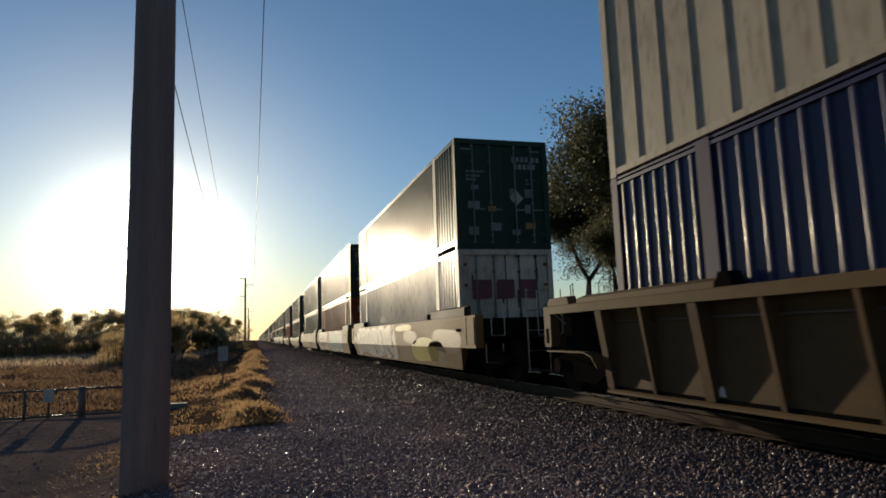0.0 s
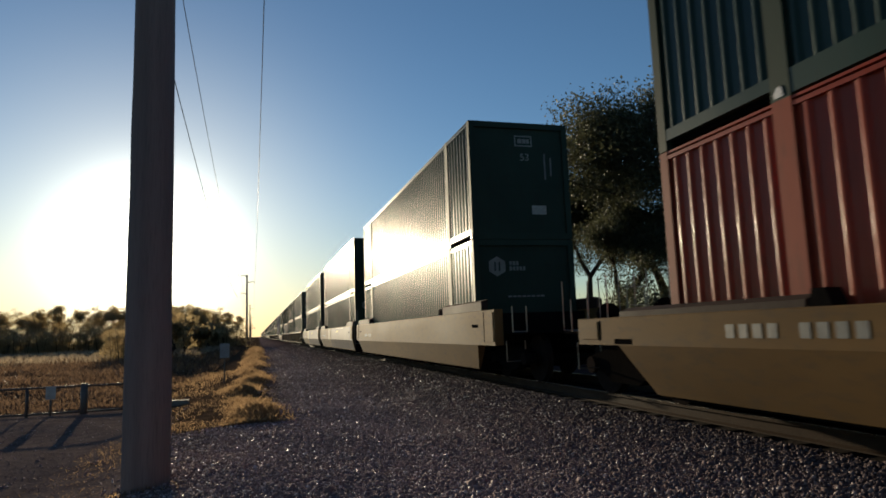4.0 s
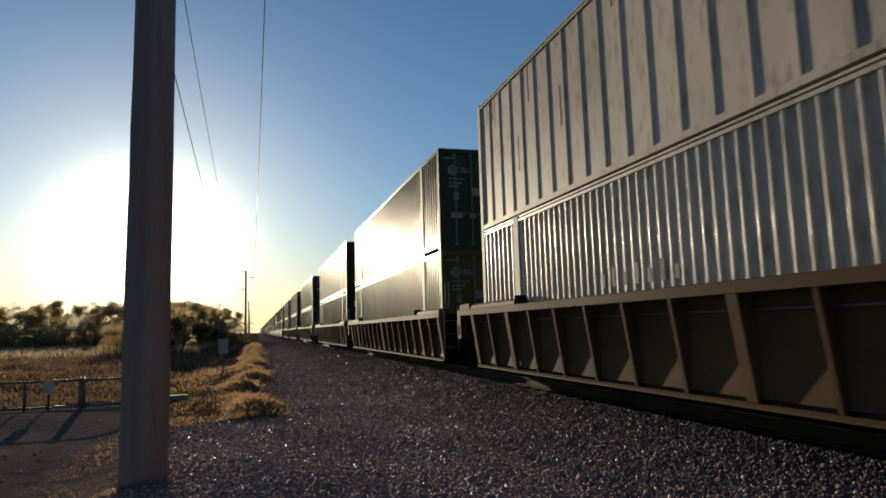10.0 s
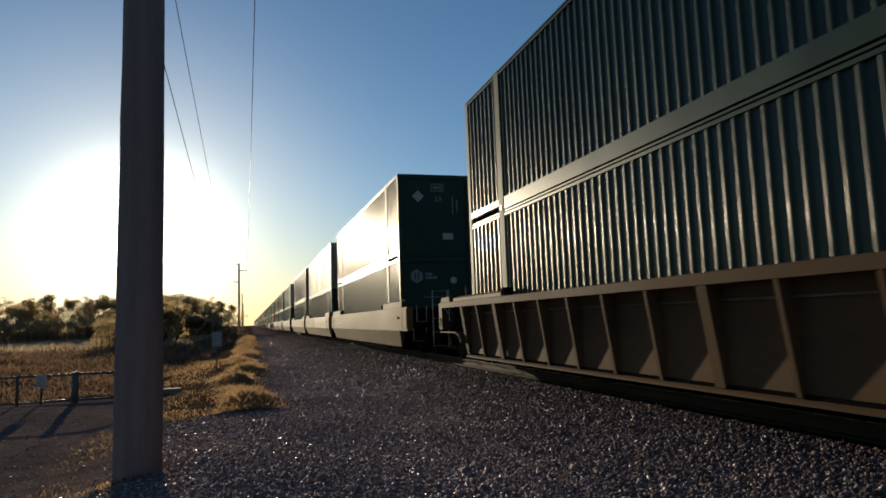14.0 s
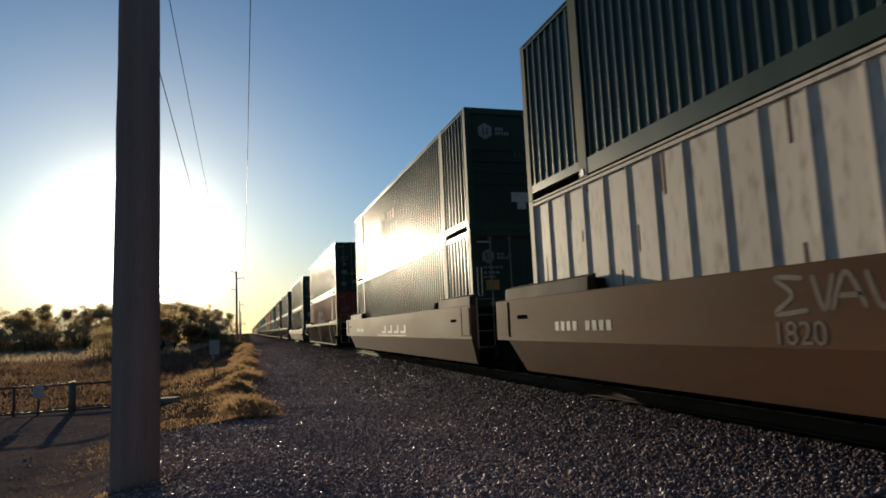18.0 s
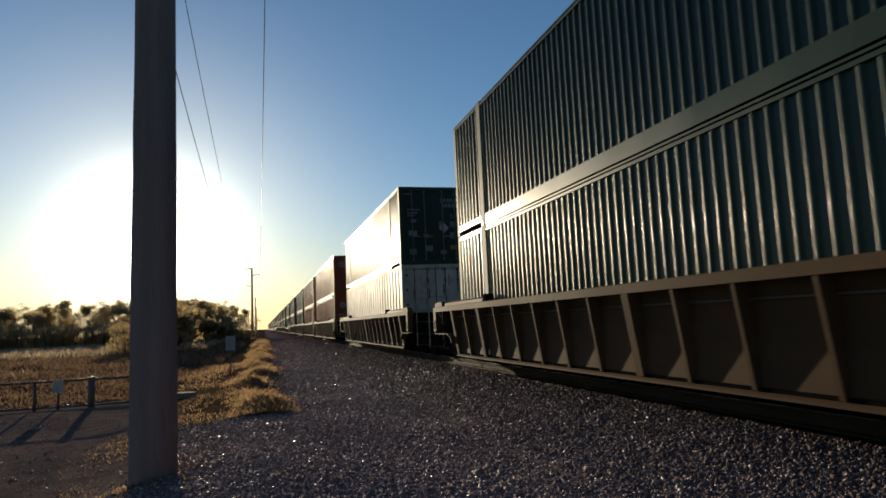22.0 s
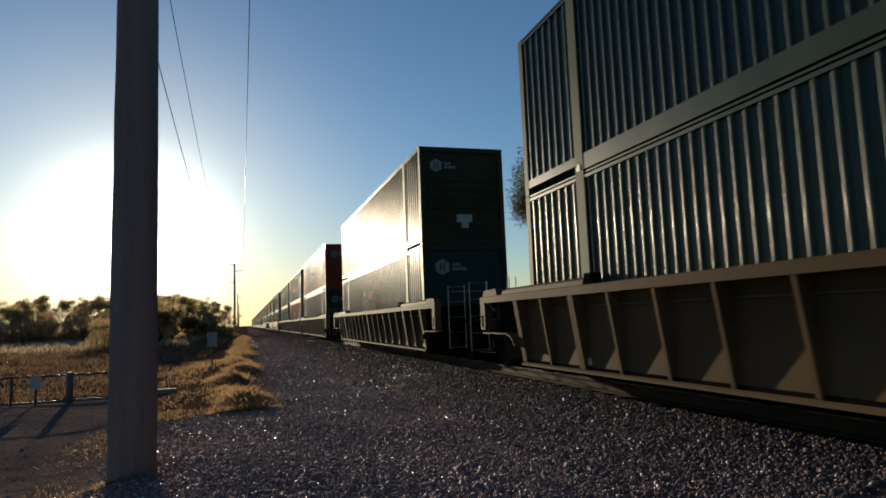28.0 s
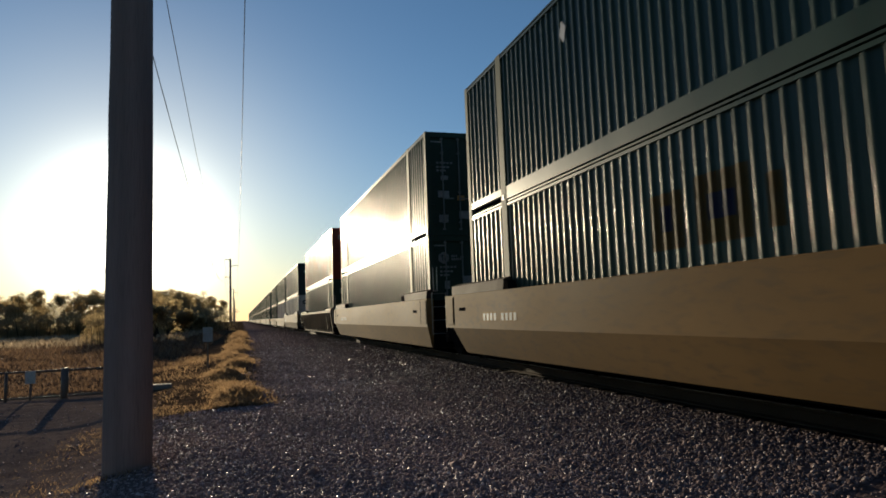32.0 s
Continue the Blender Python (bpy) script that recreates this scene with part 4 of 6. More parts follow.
def spray(thing, ox, name, cy, cz, ry, rz, mat, layer, seed, square=4.0):
    """A rounded patch of paint on the near side of a smooth car, following its knee."""
    r = random.Random(seed)
    ph, am = r.uniform(0, 6), r.uniform(0.05, 0.2)
    bm = bmesh.new()

    def at(y, z):
        x = -ox if z >= KNEE else -(ox - 0.15 * (KNEE - z) / (KNEE - 0.19))
        return bm.verts.new((x - 0.0012 * layer, y, z))

    cols, n = [], 14
    for i in range(n + 1):
        u = -1 + 2 * i / n
        half = rz * max(0.03, 1 - abs(u) ** square) ** (1 / square)
        mid = cz + am * rz * math.sin(2.2 * u + ph)
        lo, hi = max(0.23, mid - half), min(1.44, mid + half)
        y = cy + ry * u
        knee = min(max(KNEE, lo), hi)
        cols.append([at(y, lo), at(y, knee), at(y, hi)])
    for c0, c1 in zip(cols, cols[1:]):
        for k in (0, 1):
            bm.faces.new((c0[k], c0[k + 1], c1[k + 1], c1[k]))
    bmesh.ops.remove_doubles(bm, verts=bm.verts, dist=1e-5)
    part(name, bm, ART_MAT[mat], thing)


def stroke(thing, ox, name, pts, width, mat, layer, loop=False):
    """A sprayed line through (y, z) points on the near side of a smooth car: a smoothed ribbon of even width."""
    k = len(pts)
    fine = []
    for i in range(k if loop else k - 1):
        p = [pts[j % k] if loop else pts[min(max(j, 0), k - 1)] for j in (i - 1, i, i + 1, i + 2)]
        for n in range(8):
            u = n / 8
            fine.append([0.5 * (2 * p[1][c] + (p[2][c] - p[0][c]) * u + (2 * p[0][c] - 5 * p[1][c] + 4 * p[2][c] - p[3][c]) * u * u
                                + (3 * p[1][c] - p[0][c] - 3 * p[2][c] + p[3][c]) * u ** 3) for c in (0, 1)])
    fine.append(list(pts[0] if loop else pts[-1]))
    bm = bmesh.new()

    def at(y, z):
        z = min(1.45, max(0.22, KNEE if abs(z - KNEE) < 0.03 else z))
        x = -ox if z >= KNEE else -(ox - 0.15 * (KNEE - z) / (KNEE - 0.19))
        return bm.verts.new((x - 0.0012 * layer - 0.001, y, z))

    rows = []
    for i, (y, z) in enumerate(fine):
        q, w = fine[max(0, i - 1)], fine[min(len(fine) - 1, i + 1)]
        d = Vector((w[0] - q[0], w[1] - q[1])).normalized() * (width / 2 if loop or 0 < i < len(fine) - 1 else width / 4)
        rows.append((at(y - d.y, z + d.x), at(y, z), at(y + d.y, z - d.x)))
    for r0, r1 in zip(rows, rows[1:]):
        for j in (0, 1):
            bm.faces.new((r0[j], r1[j], r1[j + 1], r0[j + 1]))
    bmesh.ops.remove_doubles(bm, verts=bm.verts, dist=1e-5)
    part(name, bm, ART_MAT[mat], thing)


GLYPHS = (((.88, .80), (.5, .95), (.18, .74), (.5, .5), (.82, .28), (.5, .06), (.12, .2)), ((.2, .02), (.2, .95), (.72, .86), (.74, .56), (.3, .5), (.9, .02)),
          ((.85, .92), (.3, .86), (.24, .52), (.7, .52), (.26, .44), (.3, .12), (.9, .08)), ((.1, .95), (.4, .5), (.5, .05), (.62, .5), (.95, .98)),
          ((.8, .85), (.4, .95), (.15, .5), (.4, .06), (.8, .15), (.82, .45), (.5, .46)), ((.12, .02), (.45, .95), (.62, .5), (.9, .02)))


def piece(thing, ox, y0, y1, count, fill, line, seed, z0=0.26, z1=1.40, wide=0.10, edge=None, lean=0.25):
    """Spray-can letters from y1 down to y0: a filled ground with an edge, letter strokes and thin seams."""
    r = random.Random(seed)
    w = (y1 - y0) / count
    for i in range(count):
        cy = y1 - (i + 0.5) * w
        cz, rz = (z0 + z1) / 2 + r.uniform(-.05, .05), (z1 - z0) / 2 * r.uniform(0.92, 1.06)
        if edge:
            spray(thing, ox, "graffiti_outline", cy, cz, w * 0.60 + 0.05, rz + 0.05, edge, 1, seed + i, 5.0)
        spray(thing, ox, "graffiti_fill", cy, cz, w * 0.60, rz, fill, 2 + i % 2, seed + i, 5.0)
    for i in range(count):
        left = y1 - i * w
        glyph = GLYPHS[r.randrange(len(GLYPHS))]
        pts = [(left - w * (u + lean * (0.5 - v) * 0.4), z0 + (z1 - z0) * (0.08 + 0.84 * v)) for u, v in glyph]
        stroke(thing, ox, "graffiti_line", pts, wide * r.uniform(0.7, 1.3), line, 4)
        seam = left - w + r.uniform(-.05, .05)
        stroke(thing, ox, "graffiti_seam", [(seam + 0.1, z1), (seam, (z0 + z1) / 2), (seam - 0.16 * r.uniform(0.3, 1), z0)], 0.035, line, 5)


def paint_car(thing, ox, art):
    bm = bmesh.new()
    for i in range(9):
        if i != 4:
            y = BOX_L - 1.2 - i * 0.19
            marks(bm, ((y - 0.12, y, 0.90, 1.04),), 0, -ox - 0.001, -0.003)
    tagged(part("reporting_mark", bm, M_DIM, thing, "worn number bars"), kind="stuff")
    if art == "white":
        piece(thing, ox, 7.6, 15.6, 6, "white", "dark", 12, edge="maroon", wide=0.05)
        stroke(thing, ox, "graffiti_fill", [(7.9, 0.40), (7.3, 0.42), (6.9, 0.60), (7.0, 0.9), (7.25, 1.15)], 0.46, "white", 2)
        stroke(thing, ox, "graffiti_outline", [(7.7, 1.0), (7.35, 1.32), (7.0, 1.36), (6.9, 0.95), (6.62, 0.75), (6.6, 0.3)], 0.07, "maroon", 4)
        for i, pts in enumerate((((9.6, 1.2), (9.3, 1.0), (9.5, 0.8)), ((8.4, 0.6), (8.0, 0.4), (7.7, 0.3)), ((11.2, 0.7), (10.9, 0.5), (11.1, 0.3)))):
            stroke(thing, ox, "graffiti_line", pts, 0.11, "dark", 5)
        digits(thing, "125 T", -ox - 0.016, 1.08, 0.24, 17.2, M_DIM, 90, -90)
        for i, (cy, ry, cz, rz, c) in enumerate(((0.6, 1.3, 0.9, 0.3, "camo"), (3.0, 1.5, 0.6, 0.34, "lime"), (4.6, 0.9, 1.0, 0.2, "camo"), (1.6, 0.9, 0.55, 0.3, "camo"),
                                                 (16.6, 0.75, 0.98, 0.17, "camo"), (5.6, 1.2, 1.30, 0.10, "lime"), (5.4, 0.8, 0.42, 0.18, "camo"))):
            spray(thing, ox, "paint_patch", cy, cz, ry, rz, c, 1, 70 + i, 3)
    elif art == "teal":
        piece(thing, ox, 2.4, 8.4, 4, "teal", "dark", 23, edge="white", wide=0.09)
        for i in range(5):
            spray(thing, ox, "graffiti_line", 2.6 + 1.2 * i, 0.55 + 0.3 * (i % 3), 0.16, 0.05, "violet", 6, 300 + i, 2.2)
        stroke(thing, ox, "graffiti_line", [(2.0, 0.45), (1.7, 0.75), (1.4, 0.5), (1.2, 0.3)], 0.22, "violet", 2)
        # four fat white letters with maroon gaps
        spray(thing, ox, "graffiti_outline", 13.0, 0.84, 3.05, 0.62, "maroon", 1, 41, 30)
        spray(thing, ox, "graffiti_fill", 13.0, 0.84, 2.95, 0.62, "white", 2, 41, 30)
        for width, pts in ((0.16, ((.15, 1.42), (.12, 1.1), (.22, .85), (.45, .3))), (0.14, ((.78, 1.22), (.76, 1.06), (.95, 1.0), (1.4, 1.02))),
                           (0.22, ((.35, .84), (.75, .74), (1.1, .66), (1.25, .48))), (0.045, ((1.35, 1.42), (1.42, 1.05), (1.55, .7), (1.75, .25))),
                           (0.045, ((1.85, 1.42), (1.92, 1.15), (1.75, 1.0), (1.45, 1.0))), (0.045, ((1.8, 1.0), (1.95, .65), (2.4, .22))),
                           (0.20, ((2.2, 1.24), (2.08, .95), (2.2, .62), (2.5, .50), (2.5, .85), (2.8, .98))), (0.05, ((2.55, 1.42), (2.8, .95), (3.0, .7))),
                           (0.24, ((3.0, .72), (3.15, .5), (3.4, .24))), (0.30, ((3.15, 1.22), (3.5, .88), (3.9, .5))), (0.05, ((3.7, 1.42), (3.75, 1.15), (4.3, .7), (4.7, .25))),
                           (0.16, ((4.5, 1.3), (4.7, .9), (4.7, .5))), (0.05, ((4.9, 1.42), (5.1, .8), (5.5, .3))), (0.16, ((5.3, 1.2), (5.5, .8)))):
            stroke(thing, ox, "graffiti_line", [(15.95 - u, v) for u, v in pts], width, "maroon", 4)
        stroke(thing, ox, "graffiti_line", [(16.9, 1.3), (16.6, 1.15), (16.9, 1.0), (16.5, 0.9), (16.3, 1.25), (16.2, 0.9)], 0.03, "dark", 1)
    elif art == "outline":
        spray(thing, ox, "graffiti_fill", 5.4, 0.50, 1.55, 0.24, "rose", 1, 53, 6)
        for i in range(4):
            cy = 6.6 - i * 0.66
            spray(thing, ox, "graffiti_fill", cy, 0.98, 0.27, 0.42, "dusk", 2, 51 + i, 3.4)
            pts = [(cy + 0.28 * math.cos(q * math.pi / 4), 0.94 + 0.44 * math.sin(q * math.pi / 4)) for q in range(8)]
            stroke(thing, ox, "graffiti_outline", pts, 0.06, "faint_maroon", 3, True)
        stroke(thing, ox, "graffiti_outline", [(6.95, 0.9), (6.8, 0.5), (6.3, 0.30), (5.2, 0.30), (4.6, 0.24), (4.0, 0.34)], 0.06, "faint_maroon", 3)
    elif art == "grey":
        piece(thing, ox, 1.6, 8.6, 5, "khaki", "faint", 63, z0=0.62, z1=1.40, wide=0.07, edge="grey")
    elif art == "tag":
        for pts in (((0.35, 1.34), (0.05, 1.36), (0.22, 1.20), (0.02, 1.04), (0.38, 1.06)), ((0.45, 1.36), (0.55, 1.06), (0.66, 1.36)),
                    ((0.62, 1.05), (0.78, 1.36), (0.94, 1.06)), ((0.68, 1.17), (0.90, 1.17)), ((0.96, 1.36), (1.08, 1.06), (1.22, 1.36)),
                    ((1.62, 1.34), (1.30, 1.36), (1.46, 1.20), (1.28, 1.04), (1.66, 1.06)), ((1.75, 1.36), (1.78, 1.05), (2.1, 1.08))):
            stroke(thing, ox, "graffiti_line", [(10.5 - u, v) for u, v in pts], 0.045, "pale_grey", 1)
        digits(thing, "1820", -ox - 0.003, 0.76, 0.30, 10.55, ART_MAT["pale_grey"], 90, -90)
    elif art == "big":
        digits(thing, "53", -ox + 0.088, 0.38, 0.50, 16.08, ART_MAT["pale_grey"], 105.5, -90)
        digits(thing, "145 T", -ox - 0.016, 1.06, 0.24, 17.05, ART_MAT["pale_grey"], 90, -90)
        box_part("sticker", (-ox - 0.003, -ox, 16.0, 16.2, 0.80, 0.98), M_AMBER, thing, "faded yellow sticker")
    elif art == "bars":
        bm = bmesh.new()
        for i in range(4):
            y = 9.4 - i * 1.0
            marks(bm, ((y - 0.7, y, 0.86, 0.93), (y - 0.7, y - 0.5, 0.93, 1.12)), 0, -ox - 0.001, -0.003)
        marks(bm, ((5.6, 10.2, 0.77, 0.80),), 0, -ox - 0.001, -0.003)
        part("faded_mark", bm, M_DIM, thing, "faded pale block marking")
    elif art == "patch":
        spray(thing, ox, "paint_patch", 4.9, 0.85, 5.1, 0.75, "ash", 1, 81, 30)
        spray(thing, ox, "paint_patch", 4.0, 0.40, 4.2, 0.22, "blue", 2, 82, 30)
        spray(thing, ox, "paint_patch", 6.2, 1.22, 0.45, 0.06, "lime", 3, 83, 12)
        bm = bmesh.new()
        marks(bm, [(3.2 + 0.16 * i, 3.2 + 0.16 * i + (0.06 if i % 5 == 2 else 0.12), 1.385, 1.435) for i in range(24)], 0, -ox - 0.010, -0.002)
        part("stencil_line", bm, M_MARK, thing, "row of small pale stencil bars")
        spray(thing, ox, "paint_patch", 10.6, 1.05, 0.9, 0.42, "khaki", 1, 84, 12)


def build_car(kind, color, front_link, rear_link, art=""):
    """A double-stack well car unit. y = 0 at the load's leading end, rail tops at z = 0. link: 'c' coupled, 'a' articulated."""
    thing = new("well_car")
    words = {"yellow": "dusty yellow", "brown": "faded brown", "greyblue": "patched grey and blue", "rust": "rusty brown", "tan": "dusty tan"}[color]
    style = "smooth-sided" if kind == "smooth" else "low ribbed-side" if kind == "lowrib" else "ribbed-side"
    tagged(thing, f"{words} {style} double-stack well car with open end platforms", "rail car", "well cars of the train")
    mat, L = CAR_MAT[color], BOX_L
    fy = -1.80 if front_link == "c" else -0.42
    ry = L + (2.0 if rear_link == "c" else 1.30)
    wy0, wy1 = -0.30, L + 0.30
    ox = 1.530                       # outer face of the top chord
    tall = kind == "smooth" and "a" in (front_link, rear_link)
    top_z = 1.175 if kind == "lowrib" or (kind == "smooth" and not tall) else 1.47
    knee = KNEE if tall else 0.80
    under = top_z - (0.225 if kind == "lowrib" else 0.135)     # underside of the ribbed car's chord
    for s in (-1, 1):
        near = s < 0
        if kind != "smooth":
            bm = bmesh.new()
            deep = 0.115 if kind == "lowrib" else 0.222
            x0, x1 = sorted((s * (ox - deep), s * (ox - deep - 0.01)))
            add_box(bm, x0, x1, wy0, wy1, 0.20, under + 0.005)
            part("side_sheet", bm, mat, thing)
            bm = bmesh.new()
            a, b = s * ox, s * (ox - 0.21)
            add_prism(bm, ((a, under), (a, top_z - 0.015), (a - s * 0.02, top_z), (b, top_z), (b, under)), 1, fy, ry)
            part("top_chord", bm, CAR_MAT["yellow"] if kind == "lowrib" else mat, thing)
            bm = bmesh.new()
            a = s * (ox - 0.13)
            add_prism(bm, ((a, 0.175), (a, 0.205), (b, 0.235), (b, 0.17)), 1, wy0, wy1)
            part("bottom_chord", bm, mat, thing)
            count = 17
            bm = bmesh.new()
            for i in range(count):
                yc = wy0 + 0.06 + (wy1 - wy0 - 0.12) * i / (count - 1)
                wide = i in (0, 2, 8, 14, 16)
                w = 0.16 if wide else 0.06
                top, bot, inn = s * (ox - 0.008), s * (ox - (0.08 if kind == "lowrib" else 0.165)), s * (ox - deep - 0.001)
                add_prism(bm, ((top, under - 0.001), (bot, 0.236), (inn, 0.236), (inn, under - 0.001)), 1, yc - w / 2, yc + w / 2)
                if near:
                    part("side_post", bm, mat, thing)
                    bm = bmesh.new()
            if near:
                bm.free()
            else:
                tagged(part("side_posts", bm, mat, thing), kind="stuff")
            # drop leg of the chord at both ends
            if near:
                bm = bmesh.new()
                add_tube(bm, (s * (ox - deep + 0.03), wy0 + 0.1, under - 0.17), (s * (ox - deep + 0.03), wy1 - 0.1, under - 0.17), 0.014, sides=6)
                part("brake_pipe", bm, M_GRAB, thing, "thin pale pipe along the side")
                for i in range(6):
                    y = 2.5 + (0.19 * i if i < 3 else 0.19 * i + 0.42)
                    box_part("number_bar", (s * (ox - deep) - 0.003, s * (ox - deep), y, y + 0.13, 0.62, 0.86), CAR_MAT["yellow"], thing, "worn number bar")
            for yy, d in ((fy, 1), (ry, -1)):
                bm = bmesh.new()
                a0, a1 = sorted((s * ox, s * (ox - 0.17)))
                if kind == "lowrib" or (d > 0 and front_link == "a"):
                    bm.free()
                    continue
                for ya, yb, za, zb in ((0.0, 0.24, 1.10, 1.334), (0.0, 0.06, 0.86, 1.099), (0.17, 0.24, 0.86, 1.099), (0.0, 0.24, 0.80, 0.859)):
                    add_box(bm, a0, a1, *sorted((yy + d * ya, yy + d * yb)), za, zb)
                part("end_leg", bm, mat, thing, "slotted end bracket")
                bm = bmesh.new()
                b0, b1 = sorted((s * (ox - 0.03), s * (ox - 0.19)))
                q = (yy + d * 0.08, yy + d * 0.16, yy + d * 0.80, yy + d * 0.86)
                add_prism(bm, ((q[0], 1.471), (q[1], 1.585), (q[2], 1.60), (q[3], 1.471)), 0, b0, b1)
                part("end_block", bm, mat, thing)
        else:
            bm = bmesh.new()
            a, b = s * ox, s * (ox - 0.19)
            add_prism(bm, ((a, knee), (a, top_z - 0.015), (a - s * 0.015, top_z), (b, top_z), (b, knee)), 1, fy, ry)
            panel = part("side_panel", bm, mat, thing)
            bm = bmesh.new()
            low = s * (ox - 0.15)
            verts = []
            for y, x, z in ((fy + (1.1 if front_link == "c" else 0.0), a, knee), (wy0, low, 0.19), (wy1, low, 0.19), (ry - (1.1 if rear_link == "c" else 0.55), a, knee)):
                verts.append(bm.verts.new((x, y, z)))
            back = [bm.verts.new((s * (ox - 0.19), v.co.y, v.co.z)) for v in verts]
            bm.faces.new(verts)
            bm.faces.new(list(reversed(back)))
            for i in range(4):
                bm.faces.new((verts[i], back[i], back[(i + 1) % 4], verts[(i + 1) % 4]))
            part("lower_side", bm, mat, thing, "sloping lower side sheet")
            x0, x1 = sorted((s * (ox + 0.012), s * ox))
            for yy in (fy + 0.08, ry - 0.08 - 0.5):
                box_part("tread_plate", (x0, x1, yy, yy + 0.5, knee + 0.08, top_z - 0.05), mat, panel)
                inward = 0.54 if yy < 5 else -0.08
                slot0, slot1 = sorted((s * (ox + 0.003), s * (ox - 0.01)))
                box_part("end_slot", (slot0, slot1, yy + inward, yy + inward + 0.045, knee + 0.06, top_z - 0.04), M_BLACK, panel, "narrow dark slot in the side")
                if s < 0:
                    lift = yy + (0.95 if yy < 5 else -0.85)
                    box_part("jacking_slot", (slot0, slot1, lift, lift + 0.42, top_z - 0.36, top_z - 0.29), M_BLACK, panel, "dark jacking slot")
        # guide rail on the chord near the ends, where the box corners sit
        zt = top_z + 0.001
        for y0, y1 in ((max(fy + 0.15, -0.9), 2.2), (L - 2.2, min(ry - 0.15, L + 0.9))):
            bm = bmesh.new()
            a, b = s * (ox - 0.04), s * (ox - 0.20)
            lift = 0.20 if tall else 0.07
            add_prism(bm, ((a, zt), (a - s * 0.01, zt + lift), (b, zt + lift + 0.05), (b, zt)), 1, y0, y1)
            part("guide_rail", bm, M_GUIDE if kind == "smooth" else mat, thing)
        for y in (2.25, L - 2.5):
            bm = bmesh.new()
            x0, x1 = sorted((s * (ox - 0.02), s * (ox - 0.2)))
            add_prism(bm, ((y, zt), (y + 0.25, zt), (y + 0.2, zt + 0.16), (y + 0.06, zt + 0.16)), 0, x0, x1)
            part("corner_bracket", bm, M_BLACK, thing, "dark steel corner bracket")
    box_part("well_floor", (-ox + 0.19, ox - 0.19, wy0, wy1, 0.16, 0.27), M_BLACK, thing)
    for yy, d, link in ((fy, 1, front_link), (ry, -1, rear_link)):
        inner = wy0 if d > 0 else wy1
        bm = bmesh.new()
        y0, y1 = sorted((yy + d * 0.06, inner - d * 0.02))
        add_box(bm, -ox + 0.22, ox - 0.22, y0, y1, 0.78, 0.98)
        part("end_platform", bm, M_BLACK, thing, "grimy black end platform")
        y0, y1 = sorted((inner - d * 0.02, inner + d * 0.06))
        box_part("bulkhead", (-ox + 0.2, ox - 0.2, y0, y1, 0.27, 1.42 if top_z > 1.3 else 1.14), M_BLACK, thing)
        if kind != "smooth":
            for s in (-1, 1):
                x0, x1 = sorted((s * (ox - 0.26), s * (ox - 0.245)))
                y0, y1 = sorted((yy + d * 0.25, inner - d * 0.03))
                if y1 - y0 > 0.1 and s < 0 and link == "c":
                    bm = bmesh.new()
                    f0, f1 = s * (ox - 0.02), s * (ox - 0.24)
                    line = ((yy + d * 0.02, 0.72), (inner - d * 0.45, 0.72), (inner - d * 0.22, 0.66), (inner - d * 0.06, 0.50))
                    ring = [[bm.verts.new((x, y, z + k)) for x in (f0, f1) for k in (0, 0.022)] for y, z in line]
                    for q, w in zip(ring, ring[1:]):
                        for m, n in ((0, 1), (1, 3), (3, 2), (2, 0)):
                            bm.faces.new((q[m], q[n], w[n], w[m]))
                    for q in (ring[0], ring[-1]):
                        bm.faces.new((q[0], q[1], q[3], q[2]))
                    part("fender", bm, mat, thing, "bent fender plate over the truck")
                    bm = bmesh.new()
                    add_tube(bm, (f0 * 0.96, yy + d * 0.24, under), (f0 * 0.96, yy + d * 0.62, under - 0.17), 0.014, sides=6)
                    part("brace_rod", bm, M_GRAB, thing, "thin diagonal brace rod")
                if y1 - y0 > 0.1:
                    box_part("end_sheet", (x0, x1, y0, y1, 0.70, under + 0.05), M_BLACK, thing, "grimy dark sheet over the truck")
        if link == "c":
            build_truck(thing, yy + d * 0.45)
            y0, y1 = sorted((yy - d * 1.55, yy + d * 0.1))
            box_part("draft_sill", (-0.22, 0.22, y0 if d > 0 else y0, y1, 0.66, 0.95), M_BLACK, thing)
            bm = bmesh.new()
            y0, y1 = sorted((yy - d * 1.75, yy - d * 1.50))
            add_box(bm, -0.14, 0.14, y0, y1, 0.70, 0.92)
            part("coupler", bm, M_BLACK, thing, "cast steel coupler")
            y0, y1 = sorted((yy - d * 0.95, yy + d * 0.05))
            box_part("crossover_step", (-1.30, 1.30, y0, y1, 0.955, 0.985), M_BLACK, thing)
            if kind == "smooth":
                grab(thing, -1.40, yy - d * 0.30, 0.42, 0.40, 0.40)
                grab(thing, -1.35, yy - d * 0.55, 1.00, 0.30, 0.50)
            else:
                ladder(thing, -1.22, yy - d * 0.92, 0.32, 1.85, 0.42, 0)
            ladder(thing, 1.22, yy - d * 0.92, 0.32, 1.85, 0.42, 0)
            grab(thing, -0.45, yy - d * 0.97, 0.99, 0.55, 0.95)
            grab(thing, 0.35, yy - d * 0.97, 0.99, 0.45, 1.05)
            bm = bmesh.new()
            add_tube(bm, (0.62, yy - d * 0.80, 1.25), (0.62, yy - d * 0.87, 1.25), 0.26, sides=18)
            part("brake_wheel", bm, M_BLACK, thing)
        elif d > 0:
            # the truck shared by two articulated units sits at the leading joint
            build_truck(thing, -1.67)
            ladder(thing, -1.22, yy - 0.10, 0.52, 1.62, 0.38, 0)
            grab(thing, -1.36, yy - 0.11, 1.66, 0.10, 0.62)
